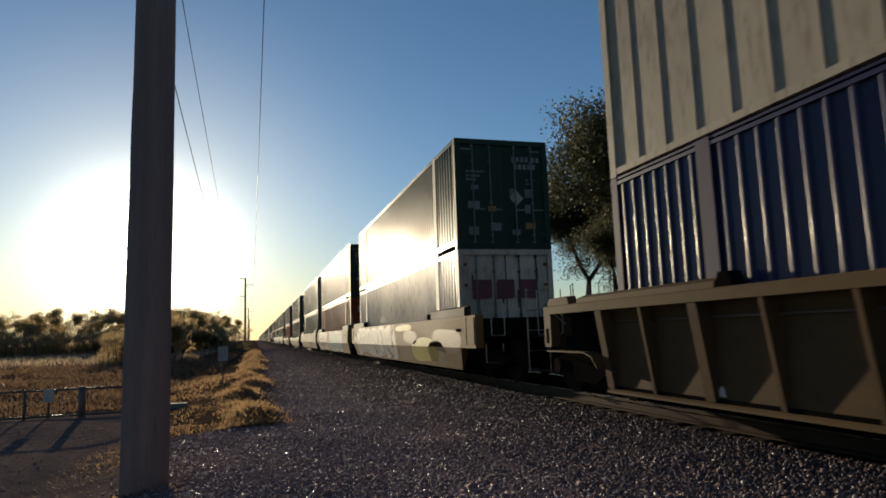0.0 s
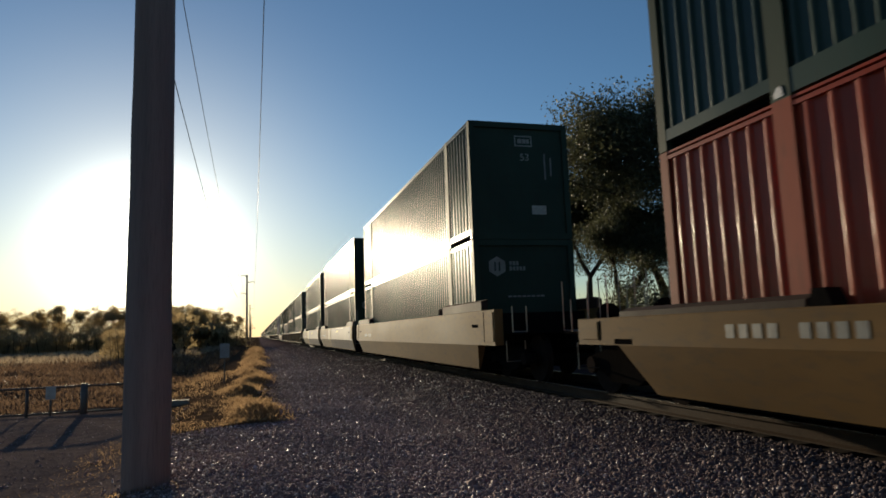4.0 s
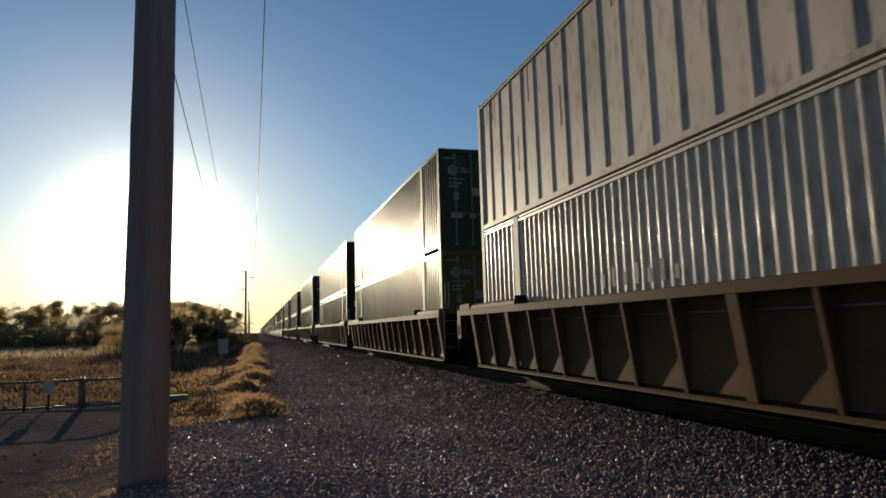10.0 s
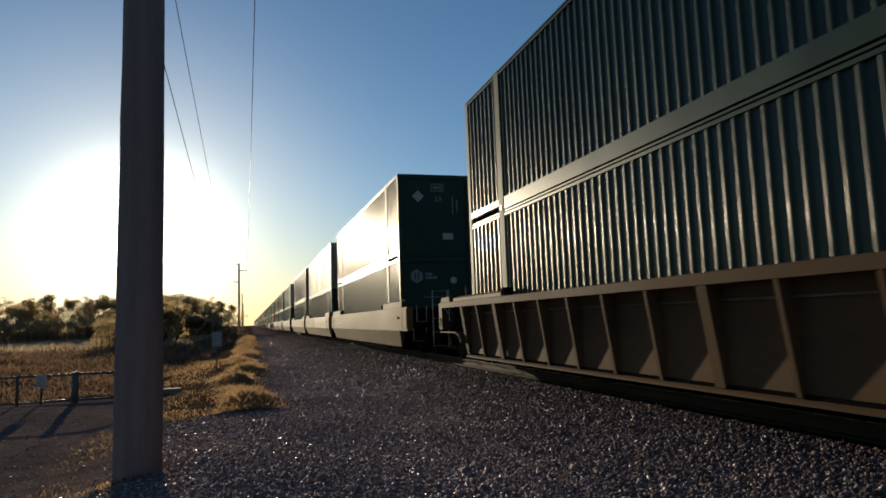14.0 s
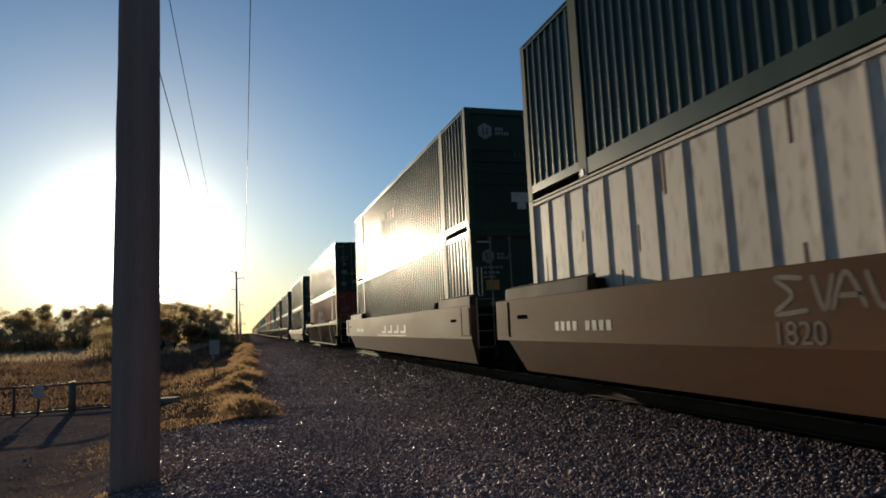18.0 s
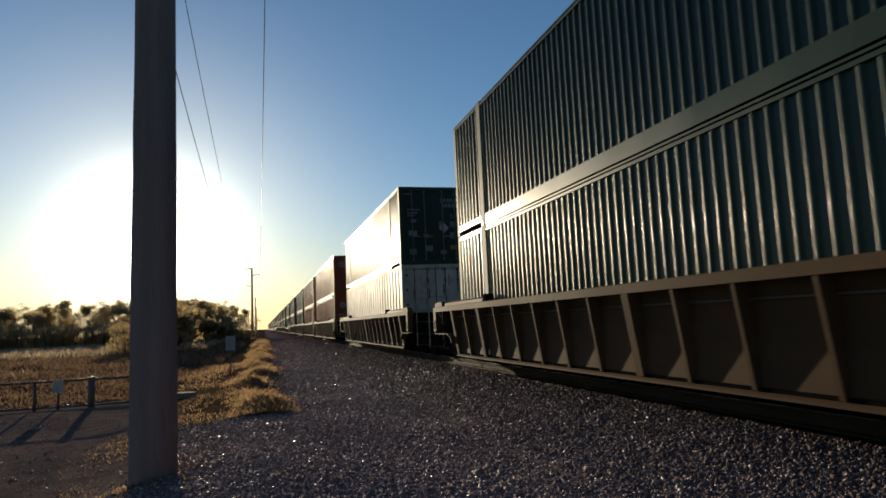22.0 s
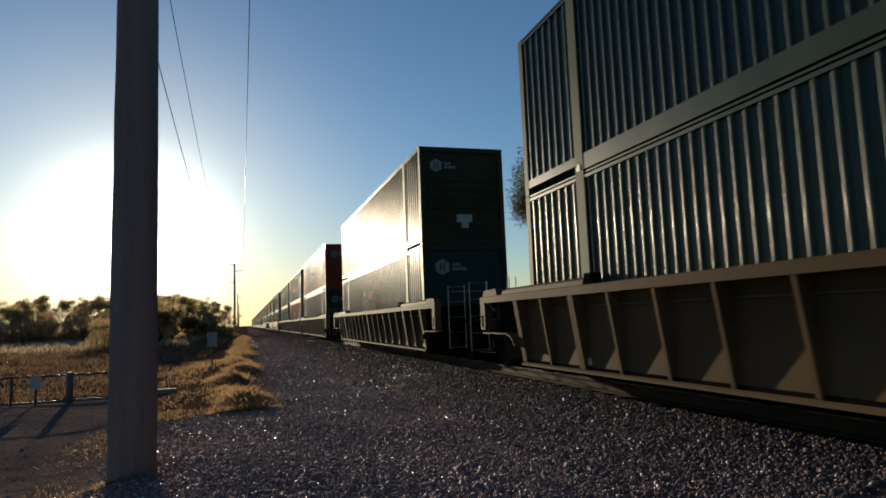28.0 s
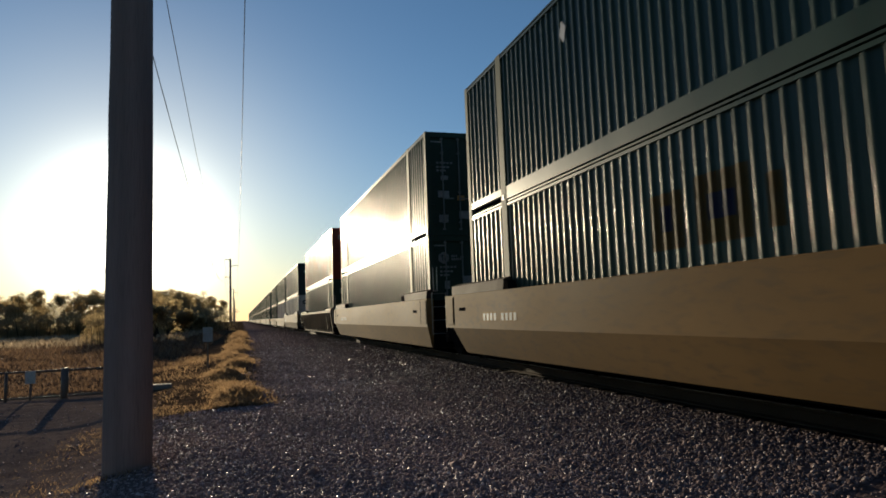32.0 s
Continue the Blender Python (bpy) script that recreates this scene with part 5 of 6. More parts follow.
            box_part("articulation_arm", (-0.25, 0.25, -1.67, fy, 0.62, 0.92), M_BLACK, thing)
        else:
            box_part("articulation_arm", (-0.20, 0.20, ry - 0.1, ry + 0.30, 0.62, 0.90), M_BLACK, thing)
    if kind == "smooth":
        paint_car(thing, ox, art)
    return thing


def build_far_box(kind, color):
    """The same box for the far end of the train, which never comes near: fewer parts."""
    thing = new("shipping_container")
    tagged(thing, f"{COLOR_WORDS[color]} corrugated steel shipping container far down the train", "shipping container", "containers on the train")
    mat, hw, L, H = BOX_MAT[color], BOX_W / 2, BOX_L, BOX_H
    for sign in (-1, 1):
        bm = bmesh.new()
        rib_side(bm, sign * hw, sign, 0.0, L, 0.2, H - 0.06, 0.209, 0.036)
        part("side_wall", bm, mat, thing)
        x = sign * hw
        box_part("bottom_rail", (min(x, x - sign * 0.09), max(x, x - sign * 0.09), 0, L, 0, 0.2), mat, thing)
    box_part("roof", (-hw, hw, 0, L, H - 0.06, H), mat, thing)
    for y in (0.0, L - 0.05):
        box_part("end_wall", (-hw + 0.05, hw - 0.05, y, y + 0.05, 0.0, H - 0.061), mat, thing)
    return thing


def build_far_car(kind, color):
    thing = new("well_car")
    tagged(thing, f"dusty {'yellow smooth-sided' if kind == 'smooth' else 'brown ribbed'} well car far down the train", "rail car", "well cars of the train")
    for s in (-1, 1):
        x0, x1 = sorted((s * 1.50, s * 1.31))
        box_part("side_panel", (x0, x1, -1.5, BOX_L + 1.5, 0.8, 1.2), CAR_MAT[color], thing)
        box_part("lower_side", (x0 * 0.95 if s > 0 else x0 * 0.95, x1, -0.4, BOX_L + 0.4, 0.2, 0.799), CAR_MAT[color], thing)
    box_part("well_floor", (-1.3, 1.3, -1.4, BOX_L + 1.4, 0.3, 0.4), M_BLACK, thing)
    for y in (-1.7, BOX_L + 1.7):
        build_far_truck(thing, y)
    return thing


def build_far_truck(thing, y):
    for s in (-1, 1):
        bm = bmesh.new()
        add_prism(bm, ((y - 1.1, 0.3), (y + 1.1, 0.3), (y + 0.6, 0.75), (y - 0.6, 0.75)), 0, s * 0.8, s * 1.05)
        part("truck_frame", bm, M_BLACK, thing)
        for dy in (-0.85, 0.85):
            bm = bmesh.new()
            add_tube(bm, (s * 0.68, y + dy, 0.46), (s * 0.79, y + dy, 0.46), 0.46, sides=16)
            part("wheel", bm, M_WHEEL, thing)


# ---- the train ----
# upper wall, upper colour, lower wall, lower colour, car, car colour, link behind ('c' coupled, 'a' articulated), emblem
UNITS = [
    ("post", "cream", "rib", "navy", "ribbed", "tan", "c", ""),
    ("rib", "green", "rib", "white", "smooth", "yellow", "a", ""),
    ("rib", "green", "rib", "orange", "smooth", "yellow", "a", ""),
    ("rib", "green", "rib", "green", "smooth", "yellow", "c", "u"),
    ("rib", "green", "rib", "green", "smooth", "yellow", "c", "u"),
    ("rib", "green", "rib", "red", "smooth", "yellow", "c", ""),
    ("rib", "green", "rib", "green", "smooth", "yellow", "a", ""),
    ("rib", "green", "rib", "green", "smooth", "tan", "a", ""),
    ("rib", "green", "rib", "green", "smooth", "tan", "c", ""),
    ("rib", "green", "post", "pale", "ribbed", "tan", "a", "d"),
    ("rib", "green", "rib", "green", "ribbed", "tan", "a", "u"),
    ("post", "forest", "rib", "white", "ribbed", "tan", "c", ""),
    ("rib", "green", "rib", "green", "smooth", "yellow", "c", ""),
    ("post", "white", "rib", "white", "ribbed", "rust", "a", ""),
    ("rib", "green", "rib", "olive", "ribbed", "rust", "a", ""),
    ("rib", "green", "rib", "teal", "ribbed", "rust", "c", "l"),
    ("rib", "green", "rib", "green", "ribbed", "rust", "c", ""),
    ("rib", "green", "rib", "green", "ribbed", "rust", "c", "u"),
    ("rib", "green", "rib", "green", "ribbed", "rust", "c", ""),
    ("rib", "green", "rib", "green", "smooth", "yellow", "a", ""),
    ("post", "cream", "rib", "teal", "smooth", "yellow", "a", ""),
    ("rib", "green", "rib", "green", "smooth", "yellow", "c", ""),
    ("post", "cream", "rib", "green", "smooth", "brown", "a", ""),
    ("rib", "green", "post", "white", "smooth", "brown", "a", ""),
    ("rib", "green", "rib", "green", "smooth", "brown", "c", "u"),
    ("rib", "green", "rib", "red", "ribbed", "tan", "c", "l"),
    ("rib", "green", "rib", "green", "smooth", "yellow", "c", ""),
    ("rib", "green", "rib", "green", "ribbed", "rust", "c", ""),
    ("rib", "green", "rib", "green", "ribbed", "rust", "c", ""),
    ("rib", "green", "post", "white", "ribbed", "rust", "c", ""),
    ("rib", "bright", "rib", "bright", "ribbed", "tan", "a", ""),
    ("rib", "red", "rib", "red", "ribbed", "tan", "a", "ul"),
    ("rib", "green", "rib", "green", "ribbed", "tan", "c", ""),
    ("rib", "green", "rib", "green", "ribbed", "tan", "c", ""),
    ("rib", "green", "rib", "green", "lowrib", "rust", "c", "l"),
    ("rib", "green", "rib", "green", "ribbed", "tan", "c", ""),
    ("rib", "moss", "rib", "teal", "ribbed", "tan", "c", "ul"),
    ("rib", "red", "rib", "green", "ribbed", "tan", "a", "u"),
    ("rib", "slate", "rib", "orange", "ribbed", "rust", "a", "ul"),
    ("rib", "green", "rib", "green", "ribbed", "rust", "c", "vd"),
    ("rib", "green", "rib", "green", "smooth", "yellow", "a", ""),
    ("rib", "green", "rib", "green", "smooth", "yellow", "a", ""),
]
_r = random.Random(5)
NEAR_UNITS = 44
while len(UNITS) < 66:
    i = len(UNITS)
    up = _r.choice(("green", "green", "green", "green", "red", "slate"))
    low = _r.choice(("green", "green", "green", "orange", "teal", "white"))
    UNITS.append(("rib", up, "rib", low, _r.choice(("smooth", "ribbed")), _r.choice(("yellow", "tan", "rust")), "a" if i % 3 else "c", ""))

ART = {1: "white", 2: "teal", 3: "outline", 7: "patch", 8: "patch", 20: "grey", 22: "big", 23: "tag", 24: "bars"}
# leading ends of the upper and lower boxes: d doors, r cross-ribbed, e plain with framed print, m plain with emblem
TOP_END = "ddddreeee" "dddeddedrd" "eddd" "rrddeedmme" "edermrredre"
LOW_END = "mdmmmmmmm" "dmddddmddd" "mmdd" "pddmmmdmmd" "mmmmmmmddmm"
END_KIND = {"d": "doors", "r": "rib", "e": "emp", "m": "emb", "p": "panel"}
LOW_SEED = {1: 1, 2: 0, 5: 0, 38: 0, 11: 1, 13: 2, 35: 2, 39: 2, 3: 2, 8: 0, 26: 1, 16: 1}
TOP_PLACARD = {2: 4.9, 8: 3.75, 9: 12.5, 12: 3.7, 15: 4.8, 16: 8.1, 25: 4.8, 27: 3.85, 28: 3.8, 34: 8.1, 35: 3.8, 40: 11.5}
SPRAYED = {3: 14, 40: 28}
PITCH = {"a": 19.487, "c": 23.53}
# leading end of each unit's load along the track at the clip's start
LEAD = [-8.17, 15.36, 34.85, 54.25, 77.82, 101.45, 125.00, 144.49, 163.98, 187.51, 206.98, 226.43, 249.96, 273.38, 292.91, 312.46, 335.83,
        359.59, 383.11, 406.62, 426.07, 445.52, 469.05, 488.45, 507.86, 531.48, 554.93, 578.50, 601.99, 625.36, 648.76, 668.36, 687.87, 711.24,
        734.58, 758.12, 781.48, 805.26, 824.77, 844.24, 867.80, 887.30, 906.78]
SPEED, SLOWING = 27.768, 0.03512    # metres a second, and their loss each second
_boxes, _cars, moving = {}, {}, []


def placed(cache, key, make, m):
    if key in cache:
        return copy_thing(cache[key], m)
    cache[key] = make(*key)
    cache[key].matrix_basis = m
    return cache[key]


def build_train():
    before = "c"
    y = 0.0
    for i, (uk, uc, lk, lc, ck, cc, link, logo) in enumerate(UNITS):
        y = LEAD[i] if i < len(LEAD) else y
        if i < NEAR_UNITS:
            car = placed(_cars, (ck, cc, before, link, ART.get(i, "")), build_car, pose(TRACK_X, y, 0))
            low_end, top_end = END_KIND[LOW_END[i]], END_KIND[TOP_END[i]]
            low = placed(_boxes, (lk, lc, low_end, LOW_SEED.get(i, i % 3), "l" in logo, "d" in logo, SPRAYED.get(i, 0)), build_container, pose(TRACK_X, y, 0.281))
            top = placed(_boxes, (uk, uc, top_end, i % 4, 2 if "v" in logo else int("u" in logo), TOP_PLACARD.get(i, 0)), build_container, pose(TRACK_X, y, 3.193))
        else:
            car = placed(_cars, (ck, cc), build_far_car, pose(TRACK_X, y, 0))
            low = placed(_boxes, ("rib", lc), build_far_box, pose(TRACK_X, y, 0.281))
            top = placed(_boxes, ("rib", uc), build_far_box, pose(TRACK_X, y, 3.193))
        moving.extend(((car, y, 0.0), (low, y, 0.281), (top, y, 3.193)))
        y += PITCH[link]
        before = link


build_train()


# ---- the near pole, the pole line and its wires ----
POLES = ((-1.275, 8.5, -0.6), (-2.4, 149.0, -0.7), (-3.4, 290.0, -0.7), (-4.4, 430.0, -0.7))
ARMS = ((-1.15, 14.6), (1.55, 13.2), (-1.15, 10.7))


def build_pole(x, y, z, height=15.6, base=0.272, top=0.185):
    thing = new("utility_pole")
    tagged(thing, "tall round weathered wooden utility pole beside the track", "utility pole", "pole line along the track")
    thing.location = (x, y, z)
    bm = bmesh.new()
    rings, sides = 26, 20
    prev = None
    r = random.Random(int(y))
    for k in range(rings):
        h = height * k / (rings - 1)
        rad = base + (top - base) * k / (rings - 1)
        ring = [bm.verts.new(((rad * (1 + 0.02 * r.uniform(-1, 1))) * math.cos(2 * math.pi * i / sides),
                              (rad * (1 + 0.02 * r.uniform(-1, 1))) * math.sin(2 * math.pi * i / sides), h - 0.15)) for i in range(sides)]
        if prev:
            for i in range(sides):
                bm.faces.new((prev[i], prev[(i + 1) % sides], ring[(i + 1) % sides], ring[i]))
        prev = ring
    bm.faces.new(prev)
    part("shaft", bm, M_POLE, thing, "", True)
    for dx, h in ARMS:
        hz = h - z
        bm = bmesh.new()
        add_tube(bm, (0, 0, hz - 0.15), (dx, 0, hz + 0.12), 0.085, 0.06, 8)
        part("cross_arm", bm, M_STEEL, thing, "slim steel davit arm")
        bm = bmesh.new()
        for j in range(5):
            add_tube(bm, (dx, 0, hz + 0.1 - 0.13 * j), (dx, 0, hz + 0.04 - 0.13 * j), 0.035, 0.09, 10)
        part("insulator", bm, M_INSUL, thing, "string of brown insulators")
    return thing


for p in POLES:
    build_pole(*p)


def build_wires():
    for (ax, ay, _), (bx, by, _) in zip(POLES, POLES[1:]):
        for dx, h in ARMS:
            bm = bmesh.new()
            prev, steps = None, 30
            for k in range(steps + 1):
                u = k / steps
                p = Vector((ax + dx + (bx - ax) * u, ay + (by - ay) * u, h - 0.55 - 4 * 3.1 * u * (1 - u)))
                ring = [bm.verts.new(p + 0.015 * Vector((math.cos(q * math.pi / 3), 0, math.sin(q * math.pi / 3)))) for q in range(6)]
                if prev:
                    for q in range(6):
                        bm.faces.new((prev[q], prev[(q + 1) % 6], ring[(q + 1) % 6], ring[q]))
                prev = ring
            ob = new("power_line", mesh_of("power_line", bm, M_WIRE))
            tagged(ob, "thin dark overhead wire strung between poles", "power line", "overhead wires")


build_wires()


# ---- fence, sign ----
def build_fence():
    thing = new("pipe_fence")
    tagged(thing, "low rusty pipe rail fence with two rails along a dirt lot", "fence")
    y, g = 18.6, -0.70
    for z, x1 in ((0.0, -2.55), (-0.64, -2.62)):
        bm = bmesh.new()
        add_tube(bm, (-12.5, y, z), (x1, y, z), 0.028, sides=10)
        part("rail", bm, M_PIPE, thing, "horizontal steel pipe rail", True)
    for x, r in ((-12.4, 0.05), (-11.0, 0.035), (-9.6, 0.035), (-8.2, 0.09), (-6.9, 0.035), (-5.55, 0.035), (-5.02, 0.03), (-4.27, 0.085), (-2.62, 0.05)):
        bm = bmesh.new()
        add_tube(bm, (x, y, g - 0.2), (x, y, 0.03 if r < 0.08 else 0.06), r, sides=10)
        part("post", bm, M_PIPE, thing, "", True)
    box_part("notice_plate", (-5.13, -4.90, y - 0.055, y - 0.042, -0.29, 0.03), M_SIGN, thing, "small pale notice plate")


build_fence()


def build_beam():
    """A squared timber lying at the end of the fence."""
    bm = bmesh.new()
    add_prism(bm, ((18.50, -0.78), (18.72, -0.78), (18.72, -0.515), (18.70, -0.50), (18.52, -0.50), (18.50, -0.515)), 0, -2.54, -1.77)
    ob = new("timber_beam", mesh_of("timber_beam", bm, M_BEAM))
    tagged(ob, "short weathered grey timber beam lying beside the fence", "beam")


build_beam()


def build_sign():
    thing = new("track_sign")
    tagged(thing, "small grey marker sign on a thin post in dry grass", "sign")
    x, y = -1.2, 25.5
    bm = bmesh.new()
    add_tube(bm, (x, y, -1.0), (x, y, 0.86), 0.028, sides=8)
    part("post", bm, M_STEEL, thing)
    box_part("plate", (x - 0.17, x + 0.17, y - 0.045, y - 0.03, 0.35, 0.88), M_MARK, thing, "dull grey sign plate seen in shade")


build_sign()


# ---- grass ----
def blades(name, x, y, height, width, rng, material, label, lean=0.35):
    """Thin upright blades at the given places, one mesh."""
    k = len(x)
    z = ground_z(x, y) - 0.02
    ang = rng.uniform(0, 2 * np.pi, k)
    dx, dy = np.cos(ang) * width / 2, np.sin(ang) * width / 2
    lx, ly = rng.normal(0, lean, k) * height, rng.normal(0, lean, k) * height
    a = np.stack([x - dx, y - dy, z], -1)
    b = np.stack([x + dx, y + dy, z], -1)
    c = np.stack([x + 0.55 * lx + 0.6 * dx, y + 0.55 * ly + 0.6 * dy, z + 0.65 * height], -1)
    e = np.stack([x + lx, y + ly, z + height], -1)
    v = np.stack([a, b, c, e], 1).reshape(-1, 3)
    base = 4 * np.arange(k)[:, None]
    f = np.concatenate([base + [0, 1, 2], base + [0, 2, 3]], 1).ravel()
    ob = new(name, raw_mesh(name, v, f, 3, material))
    tagged(ob, label, "grass", kind="stuff")


def tuft_places(centres, count, rng):
    xs, ys, hs = [], [], []
    for cx, cy, rx, ry, h, share in centres:
        k = int(count * share)
        r = np.sqrt(rng.uniform(0, 1, k))
        t = rng.uniform(0, 2 * np.pi, k)
        xs.append(cx + rx * r * np.cos(t))
        ys.append(cy + ry * r * np.sin(t))
        hs.append(h * (1 - 0.55 * r ** 2) * rng.uniform(0.55, 1.1, k))
    return np.concatenate(xs), np.concatenate(ys), np.concatenate(hs)


rng = np.random.default_rng(21)
SPARSE = ((-1.5, 16.5, 0.6, 2.6, 0.09, 0.025), (-2.0, 22.5, 0.9, 3.0, 0.12, 0.03), (-2.2, 30.0, 1.2, 6.0, 0.22, 0.07), (-2.1, 12.0, 0.6, 2.0, 0.06, 0.04),
          (-2.45, 9.2, 0.8, 2.6, 0.045, 0.03), (-2.1, 8.3, 0.45, 1.2, 0.06, 0.035), (-2.3, 11.0, 0.5, 1.9, 0.06, 0.035), (-1.35, 8.15, 0.55, 0.35, 0.08, 0.030), (-1.3, 13.4, 0.6, 0.9, 0.09, 0.03))
gx, gy, gh = tuft_places(SPARSE, 20000, rng)
k = 60000
by_ = 13.0 + 75 * rng.uniform(0, 1, k) ** 2.0
bx_ = -0.30 + 0.22 * np.sin(0.55 * by_) + rng.normal(0, 0.26, k)
lump = 0.5 + 0.5 * np.sin(1.25 * by_ + 2.6 + 1.5 * bx_)
bh_ = (0.025 + 0.045 * lump + 0.0022 * by_) * rng.uniform(0.5, 1.25, k) * np.where(rng.uniform(0, 1, k) < 0.04, 2.0, 1.0)
blades("dry_grass", np.concatenate([gx, bx_]), np.concatenate([gy, by_]), np.concatenate([gh, bh_]), 0.004 + 0.0006 * np.concatenate([gy, by_]), rng,
       M_GRASS, "golden dry grass on the low bank beside the ballast", 0.45)
k = 60000
fy_ = 19.6 + 110 * rng.uniform(0, 1, k) ** 1.6
fx_ = np.interp(fy_, (19.6, 30.0), (-3.6, -2.2)) - (4 + fy_ * 0.55) * rng.uniform(0, 1, k)
clump_h = 0.62 + 0.38 * np.sin(0.9 * fx_ + 2.0 * np.sin(0.31 * fy_)) * np.sin(0.55 * fy_ + 0.4 * fx_)
fh_ = np.interp(fy_, (19.6, 24.0, 45.0), (0.16, 0.34, 0.62)) * clump_h * rng.uniform(0.4, 1.1, k)
blades("field_grass", fx_, fy_, fh_, 0.015 + 0.0013 * fy_, rng, M_FIELD, "brown dry field grass before the trees", 0.5)
k = 15000
fy_ = rng.uniform(62, 122, k)
fx_ = -5.5 - (4 + fy_ * 0.52) * rng.uniform(0, 1, k)
blades("pale_grass", fx_, fy_, 0.75 * rng.uniform(0.5, 1.1, k), 0.02 + 0.001 * fy_, rng, M_PALE, "pale seeding grass at the far side of the field", 0.4)


# ---- trees ----
def build_tree(name, label, height, spread, leaves, leaf, seed, material, trunk_h=0.25, bare=False, category="tree"):
    r = random.Random(seed)
    rg = np.random.default_rng(seed)
    thing = new(name)
    tagged(thing, label, category)
    bm = bmesh.new()
    tips = []

    def limb(p, d, length, rad, depth):
        segs = 3
        for i in range(segs):
            q = p + d * (length / segs)
            add_tube(bm, p, q, rad * (1 - 0.22 * i), rad * (1 - 0.22 * (i + 1)), 6 if depth < 2 else 4)
            p = q
            d = (d + Vector((r.uniform(-.25, .25), r.uniform(-.25, .25), r.uniform(-.05, .22)))).normalized()
            if depth >= 1:
                tips.append((p.copy(), length * 0.5))
        if depth < (4 if bare else 3):
            for i in range(r.choice((2, 3, 3))):
                a = r.uniform(0, 2 * math.pi)
                out = Vector((math.cos(a), math.sin(a), r.uniform(0.15, 0.8))).normalized()
                limb(p, (d * 0.5 + out * 0.8).normalized(), length * r.uniform(0.55, 0.8), rad * 0.36, depth + 1)

    for s in range(1 if not bare else 2):
        limb(Vector((0.2 * s, 0, -0.2)), Vector((r.uniform(-.1, .1), r.uniform(-.1, .1), 1)).normalized(), height * trunk_h + 0.2, height * 0.022, 0)
    xs = np.array([t[0] for t in tips])
    scale_xy = spread / max(1e-3, np.abs(xs[:, :2]).max())
    scale_z = height * 0.93 / xs[:, 2].max()
    for v in bm.verts:
        v.co.x *= scale_xy
        v.co.y *= scale_xy
        v.co.z *= scale_z
    part("trunk", bm, M_BARK, thing, "dark trunk and limbs")
    if leaves:
        xs = xs * np.array([scale_xy, scale_xy, scale_z])
        pick = rg.integers(0, len(xs), leaves)
        clump = rg.normal(0, 1, (len(xs), 3)) * 0.3
        c = xs[pick] + clump[pick] + np.clip(rg.normal(0, 1, (leaves, 3)), -1.7, 1.7) * np.array([0.075, 0.075, 0.05]) * spread * 1.2
        c = c[c[:, 2] > height * 0.10]
        k = len(c)
        u = rg.normal(size=(k, 3))
        u /= np.linalg.norm(u, axis=1, keepdims=True)
        w = np.cross(u, rg.normal(size=(k, 3)))
        w /= np.linalg.norm(w, axis=1, keepdims=True)
        sz = leaf * rg.uniform(0.6, 1.4, (k, 1))
        v = np.stack([c - u * sz, c - w * sz * 0.55, c + u * sz, c + w * sz * 0.55], 1).reshape(-1, 3)
        ob = new("crown", raw_mesh("crown", v, np.arange(4 * k), 4, material))
        ob.parent = thing
    return thing


def build_thicket(label, height, spread, leaves, leaf, seed, material):
    """A bank of brush: many stems and a lumpy leaf mass down to the ground."""
    rg = np.random.default_rng(seed)
    r = random.Random(seed)
    thing = new("thicket")
    tagged(thing, label, "thicket")
    bm = bmesh.new()
    for i in range(14):
        x, y = r.uniform(-spread, spread) * 0.8, r.uniform(-1, 1) * spread * 0.35
        add_tube(bm, (x, y, -0.2), (x + r.uniform(-.6, .6), y + r.uniform(-.5, .5), height * r.uniform(0.6, 0.95)), 0.07, 0.015, 5)
    for i in range(60):
        x, y, z = r.uniform(-spread, spread), r.uniform(-1, 1) * spread * 0.3, height * r.uniform(0.55, 0.85)
        add_tube(bm, (x, y, z), (x + r.uniform(-.5, .5), y, z + height * r.uniform(0.12, 0.30)), 0.016, 0.005, 3)
    tagged(part("brushwood", bm, M_BARK, thing), kind="stuff")
    lumps = np.stack([rg.uniform(-spread, spread, 48), rg.uniform(-0.35, 0.35, 48) * spread, height * rg.uniform(0.10, 0.86, 48)], -1)
    size = rg.uniform(0.35, 1.0, 48) * height * 0.24
    pick = rg.integers(0, 48, leaves)
    d = rg.normal(size=(leaves, 3))
    d /= np.linalg.norm(d, axis=1, keepdims=True)
    c = lumps[pick] + d * (size[pick] * rg.uniform(0.35, 1.15, leaves))[:, None] * np.array([1.25, 1.0, 0.9])
    low = rg.uniform(0, 1, leaves) < 0.3
    c[low, 2] = rg.uniform(0, height * 0.35, low.sum())
    c = c[c[:, 2] > -0.1]
    k = len(c)
    u = rg.normal(size=(k, 3))
    u /= np.linalg.norm(u, axis=1, keepdims=True)
    w = np.cross(u, rg.normal(size=(k, 3)))
    w /= np.linalg.norm(w, axis=1, keepdims=True)
    sz = leaf * rg.uniform(0.6, 1.4, (k, 1))
    v = np.stack([c - u * sz, c - w * sz * 0.6, c + u * sz, c + w * sz * 0.6], 1).reshape(-1, 3)
    ob = new("foliage", raw_mesh("foliage", v, np.arange(4 * k), 4, material))
    ob.parent = thing
    return thing


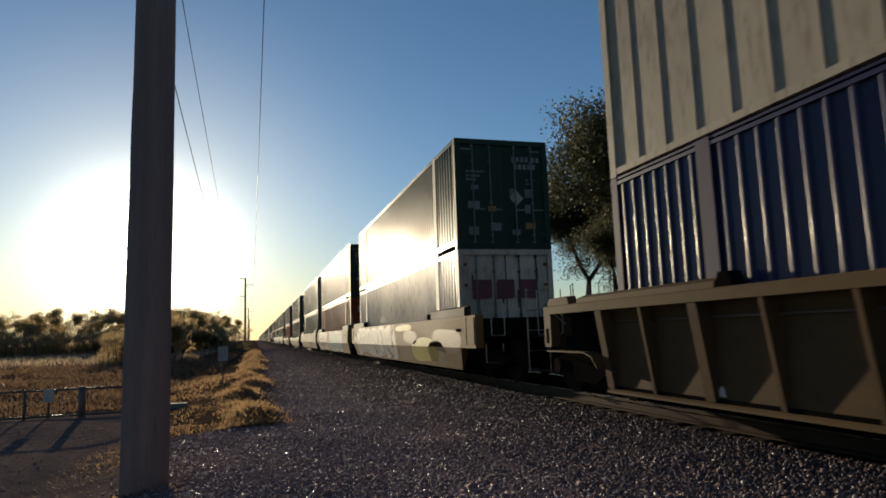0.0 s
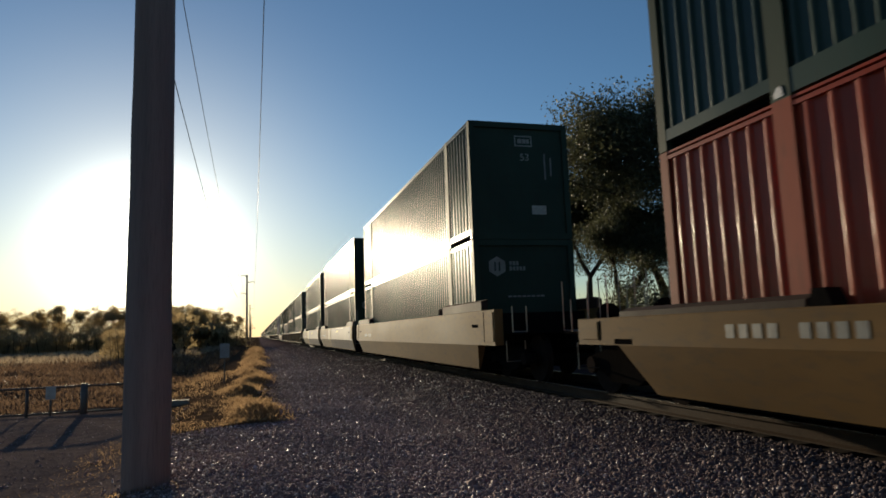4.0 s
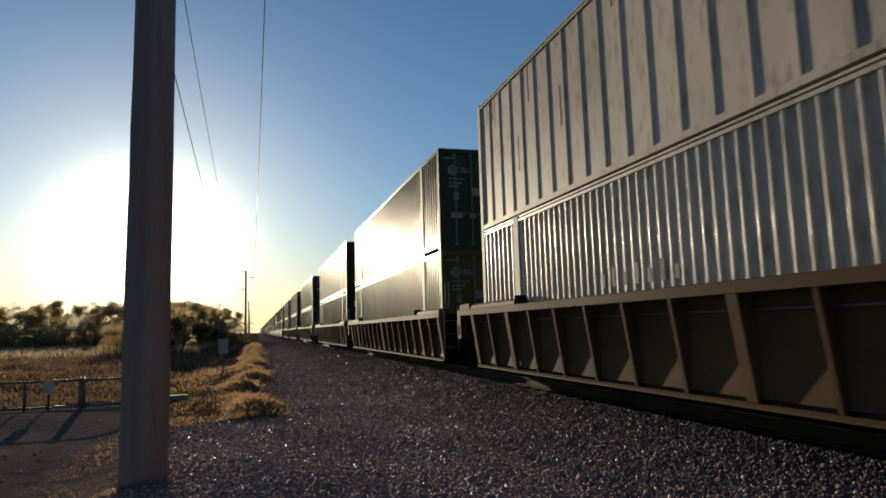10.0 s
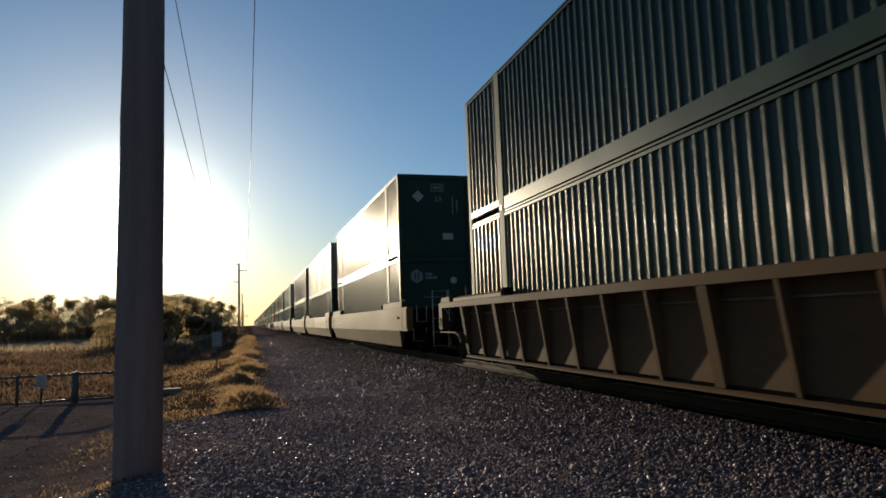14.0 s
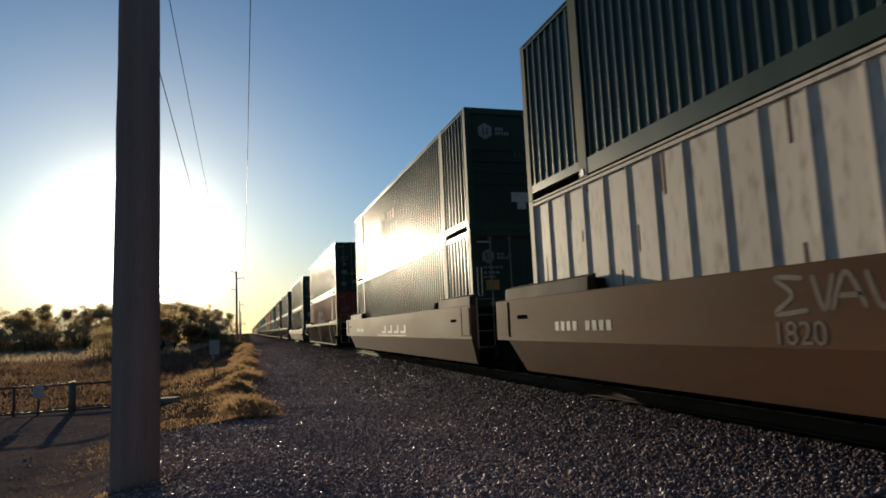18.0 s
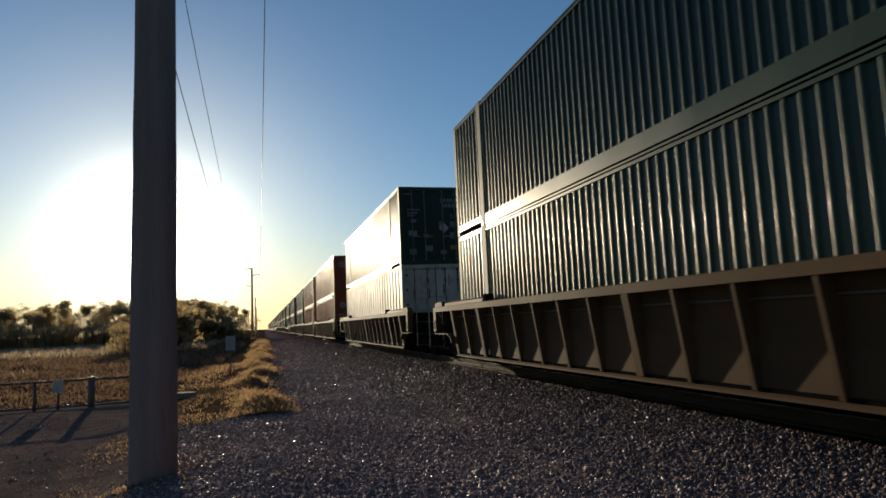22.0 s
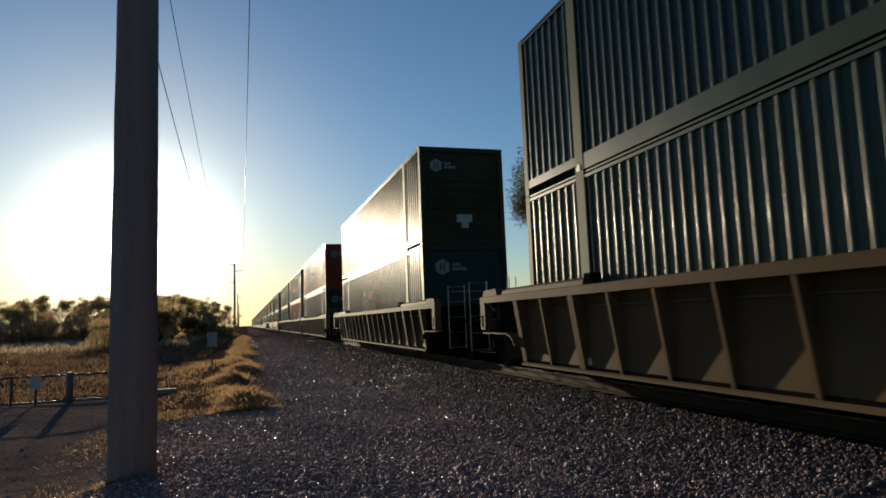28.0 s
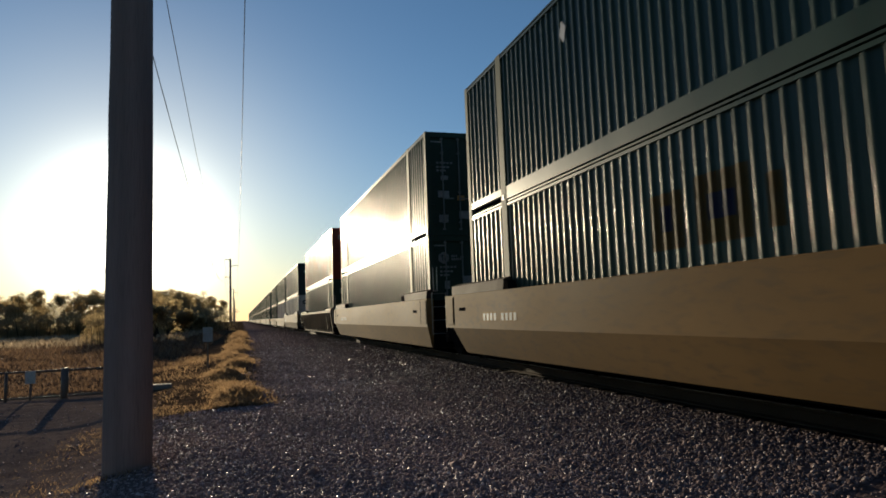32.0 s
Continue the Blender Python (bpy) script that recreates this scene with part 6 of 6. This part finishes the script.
PROTO = [
    build_tree("tree", "broad dark leafy tree standing behind the railway", 11.5, 6.4, 62000, 0.058, 3, M_LEAF),
    build_tree("tree", "tall dark leafy tree standing behind the railway", 12.5, 5.8, 58000, 0.058, 8, M_LEAF),
    build_tree("tree", "bare-branched pale tree behind the railway", 12.0, 4.8, 5000, 0.05, 14, M_LEAF, 0.2, True),
    build_tree("tree", "small autumn tree in the wood edge beyond the field", 7.5, 3.6, 9000, 0.065, 23, M_LEAF_BROWN),
    build_tree("tree", "round dark tree in the wood edge beyond the field", 6.5, 3.6, 9000, 0.08, 31, M_LEAF_WOOD),
    build_tree("bush", "dense dark bush at the wood edge", 3.2, 2.6, 2600, 0.17, 44, M_LEAF_WOOD, 0.15, False, "bush"),
    build_thicket("brown-green brush bank along the wood edge", 6.0, 5.5, 20000, 0.075, 61, M_LEAF_WOOD),
    build_thicket("low tangled brush bank beside the field", 4.2, 4.5, 14000, 0.07, 67, M_LEAF_BROWN),
    build_thicket("dark green brush bank behind the railway", 4.6, 4.5, 18000, 0.075, 71, M_LEAF),
    build_tree("tree", "low-branched dense dark tree behind the railway", 8.6, 4.6, 34000, 0.058, 91, M_LEAF, 0.10),
]


def set_tree(ob, x, y, k=1.0, turn=0.0, used=[]):
    m = pose(x, y, float(ground_z(x, y)) - 0.05, 0, 0, turn) @ Matrix.Diagonal((k, k, k, 1))
    if ob in used:
        c = copy_thing(ob, pose(x, y, float(ground_z(x, y)) - 0.05, 0, 0, turn))
        c.scale = (k, k, k)
        return
    ob.matrix_basis = m
    used.append(ob)


def plant():
    for i, (p, x, y, k) in enumerate(((0, 20.5, 25.5, 1.12), (1, 25.0, 26.5, 1.10), (0, 29.5, 26.5, 1.0), (2, 28.3, 23.2, 1.12), (2, 31.5, 24.0, 1.2), (0, 24.4, 24.2, 1.14),
                                      (1, 17.0, 31.0, 0.86), (0, 23.0, 32.0, 1.05), (1, 36.0, 31.0, 1.0), (0, 43.0, 29.0, 1.0), (9, 26.8, 25.0, 1.18), (9, 22.6, 27.5, 1.2))):
        set_tree(PROTO[p], x, y, k, 47 * i)
    for i in range(5):
        set_tree(PROTO[9], 16.5 + 5.2 * i, 27.5 + (i * 7 % 3), 0.9 + 0.06 * (i * 5 % 4), 71 * i)
    r = random.Random(9)
    for i in range(9):
        set_tree(PROTO[8], 15.5 + i * 4.0 + r.uniform(-.8, .8), 24.0 + r.uniform(-1, 4), r.uniform(0.6, 0.85), r.uniform(-20, 20))
    # wood edge beyond the field
    for i in range(15):
        set_tree(PROTO[6], -62 + i * 3.9 + r.uniform(-1, 1), 131 + r.uniform(-3, 4), r.uniform(0.75, 1.0), r.uniform(-25, 25))
        set_tree(PROTO[7], -62 + i * 4.0 + r.uniform(-1, 1), 124 + r.uniform(-3, 3), r.uniform(0.8, 1.1), r.uniform(-25, 25))
    for i in range(24):
        x = -56 + i * 2.1 + r.uniform(-0.8, 0.8)
        set_tree(PROTO[r.choice((3, 3, 4, 4))], x, 138 + r.uniform(-4, 12), r.uniform(0.95, 1.38), r.uniform(0, 360))
    # trees along the line, running away to the vanishing point
    for i in range(16):
        y = 66 + i * 9 + r.uniform(-2, 2)
        set_tree(PROTO[r.choice((3, 4, 4))], -8.6 - 0.012 * y + r.uniform(-1.0, 1.0), y, r.uniform(0.72, 0.98) * (1.0 if i > 2 else 0.9), r.uniform(0, 360))
        set_tree(PROTO[6 if i % 2 else 7], -10.2 - 0.02 * y + r.uniform(-0.6, 0.6), y - 1, r.uniform(0.55, 0.75), r.uniform(60, 120))
        set_tree(PROTO[5], -6.4 - 0.012 * y + r.uniform(-0.8, 0.6), y - 3, r.uniform(0.6, 1.0), r.uniform(0, 360))


plant()


# ---- the train's run ----
def run_at(t):
    return SPEED * t - SLOWING * t * t / 2


def motions():
    times = [2.0 * i for i in range(17)]
    for ob, y, z in moving:
        walk(ob, [(t, pose(TRACK_X, y - run_at(t), z)) for t in times])


motions()
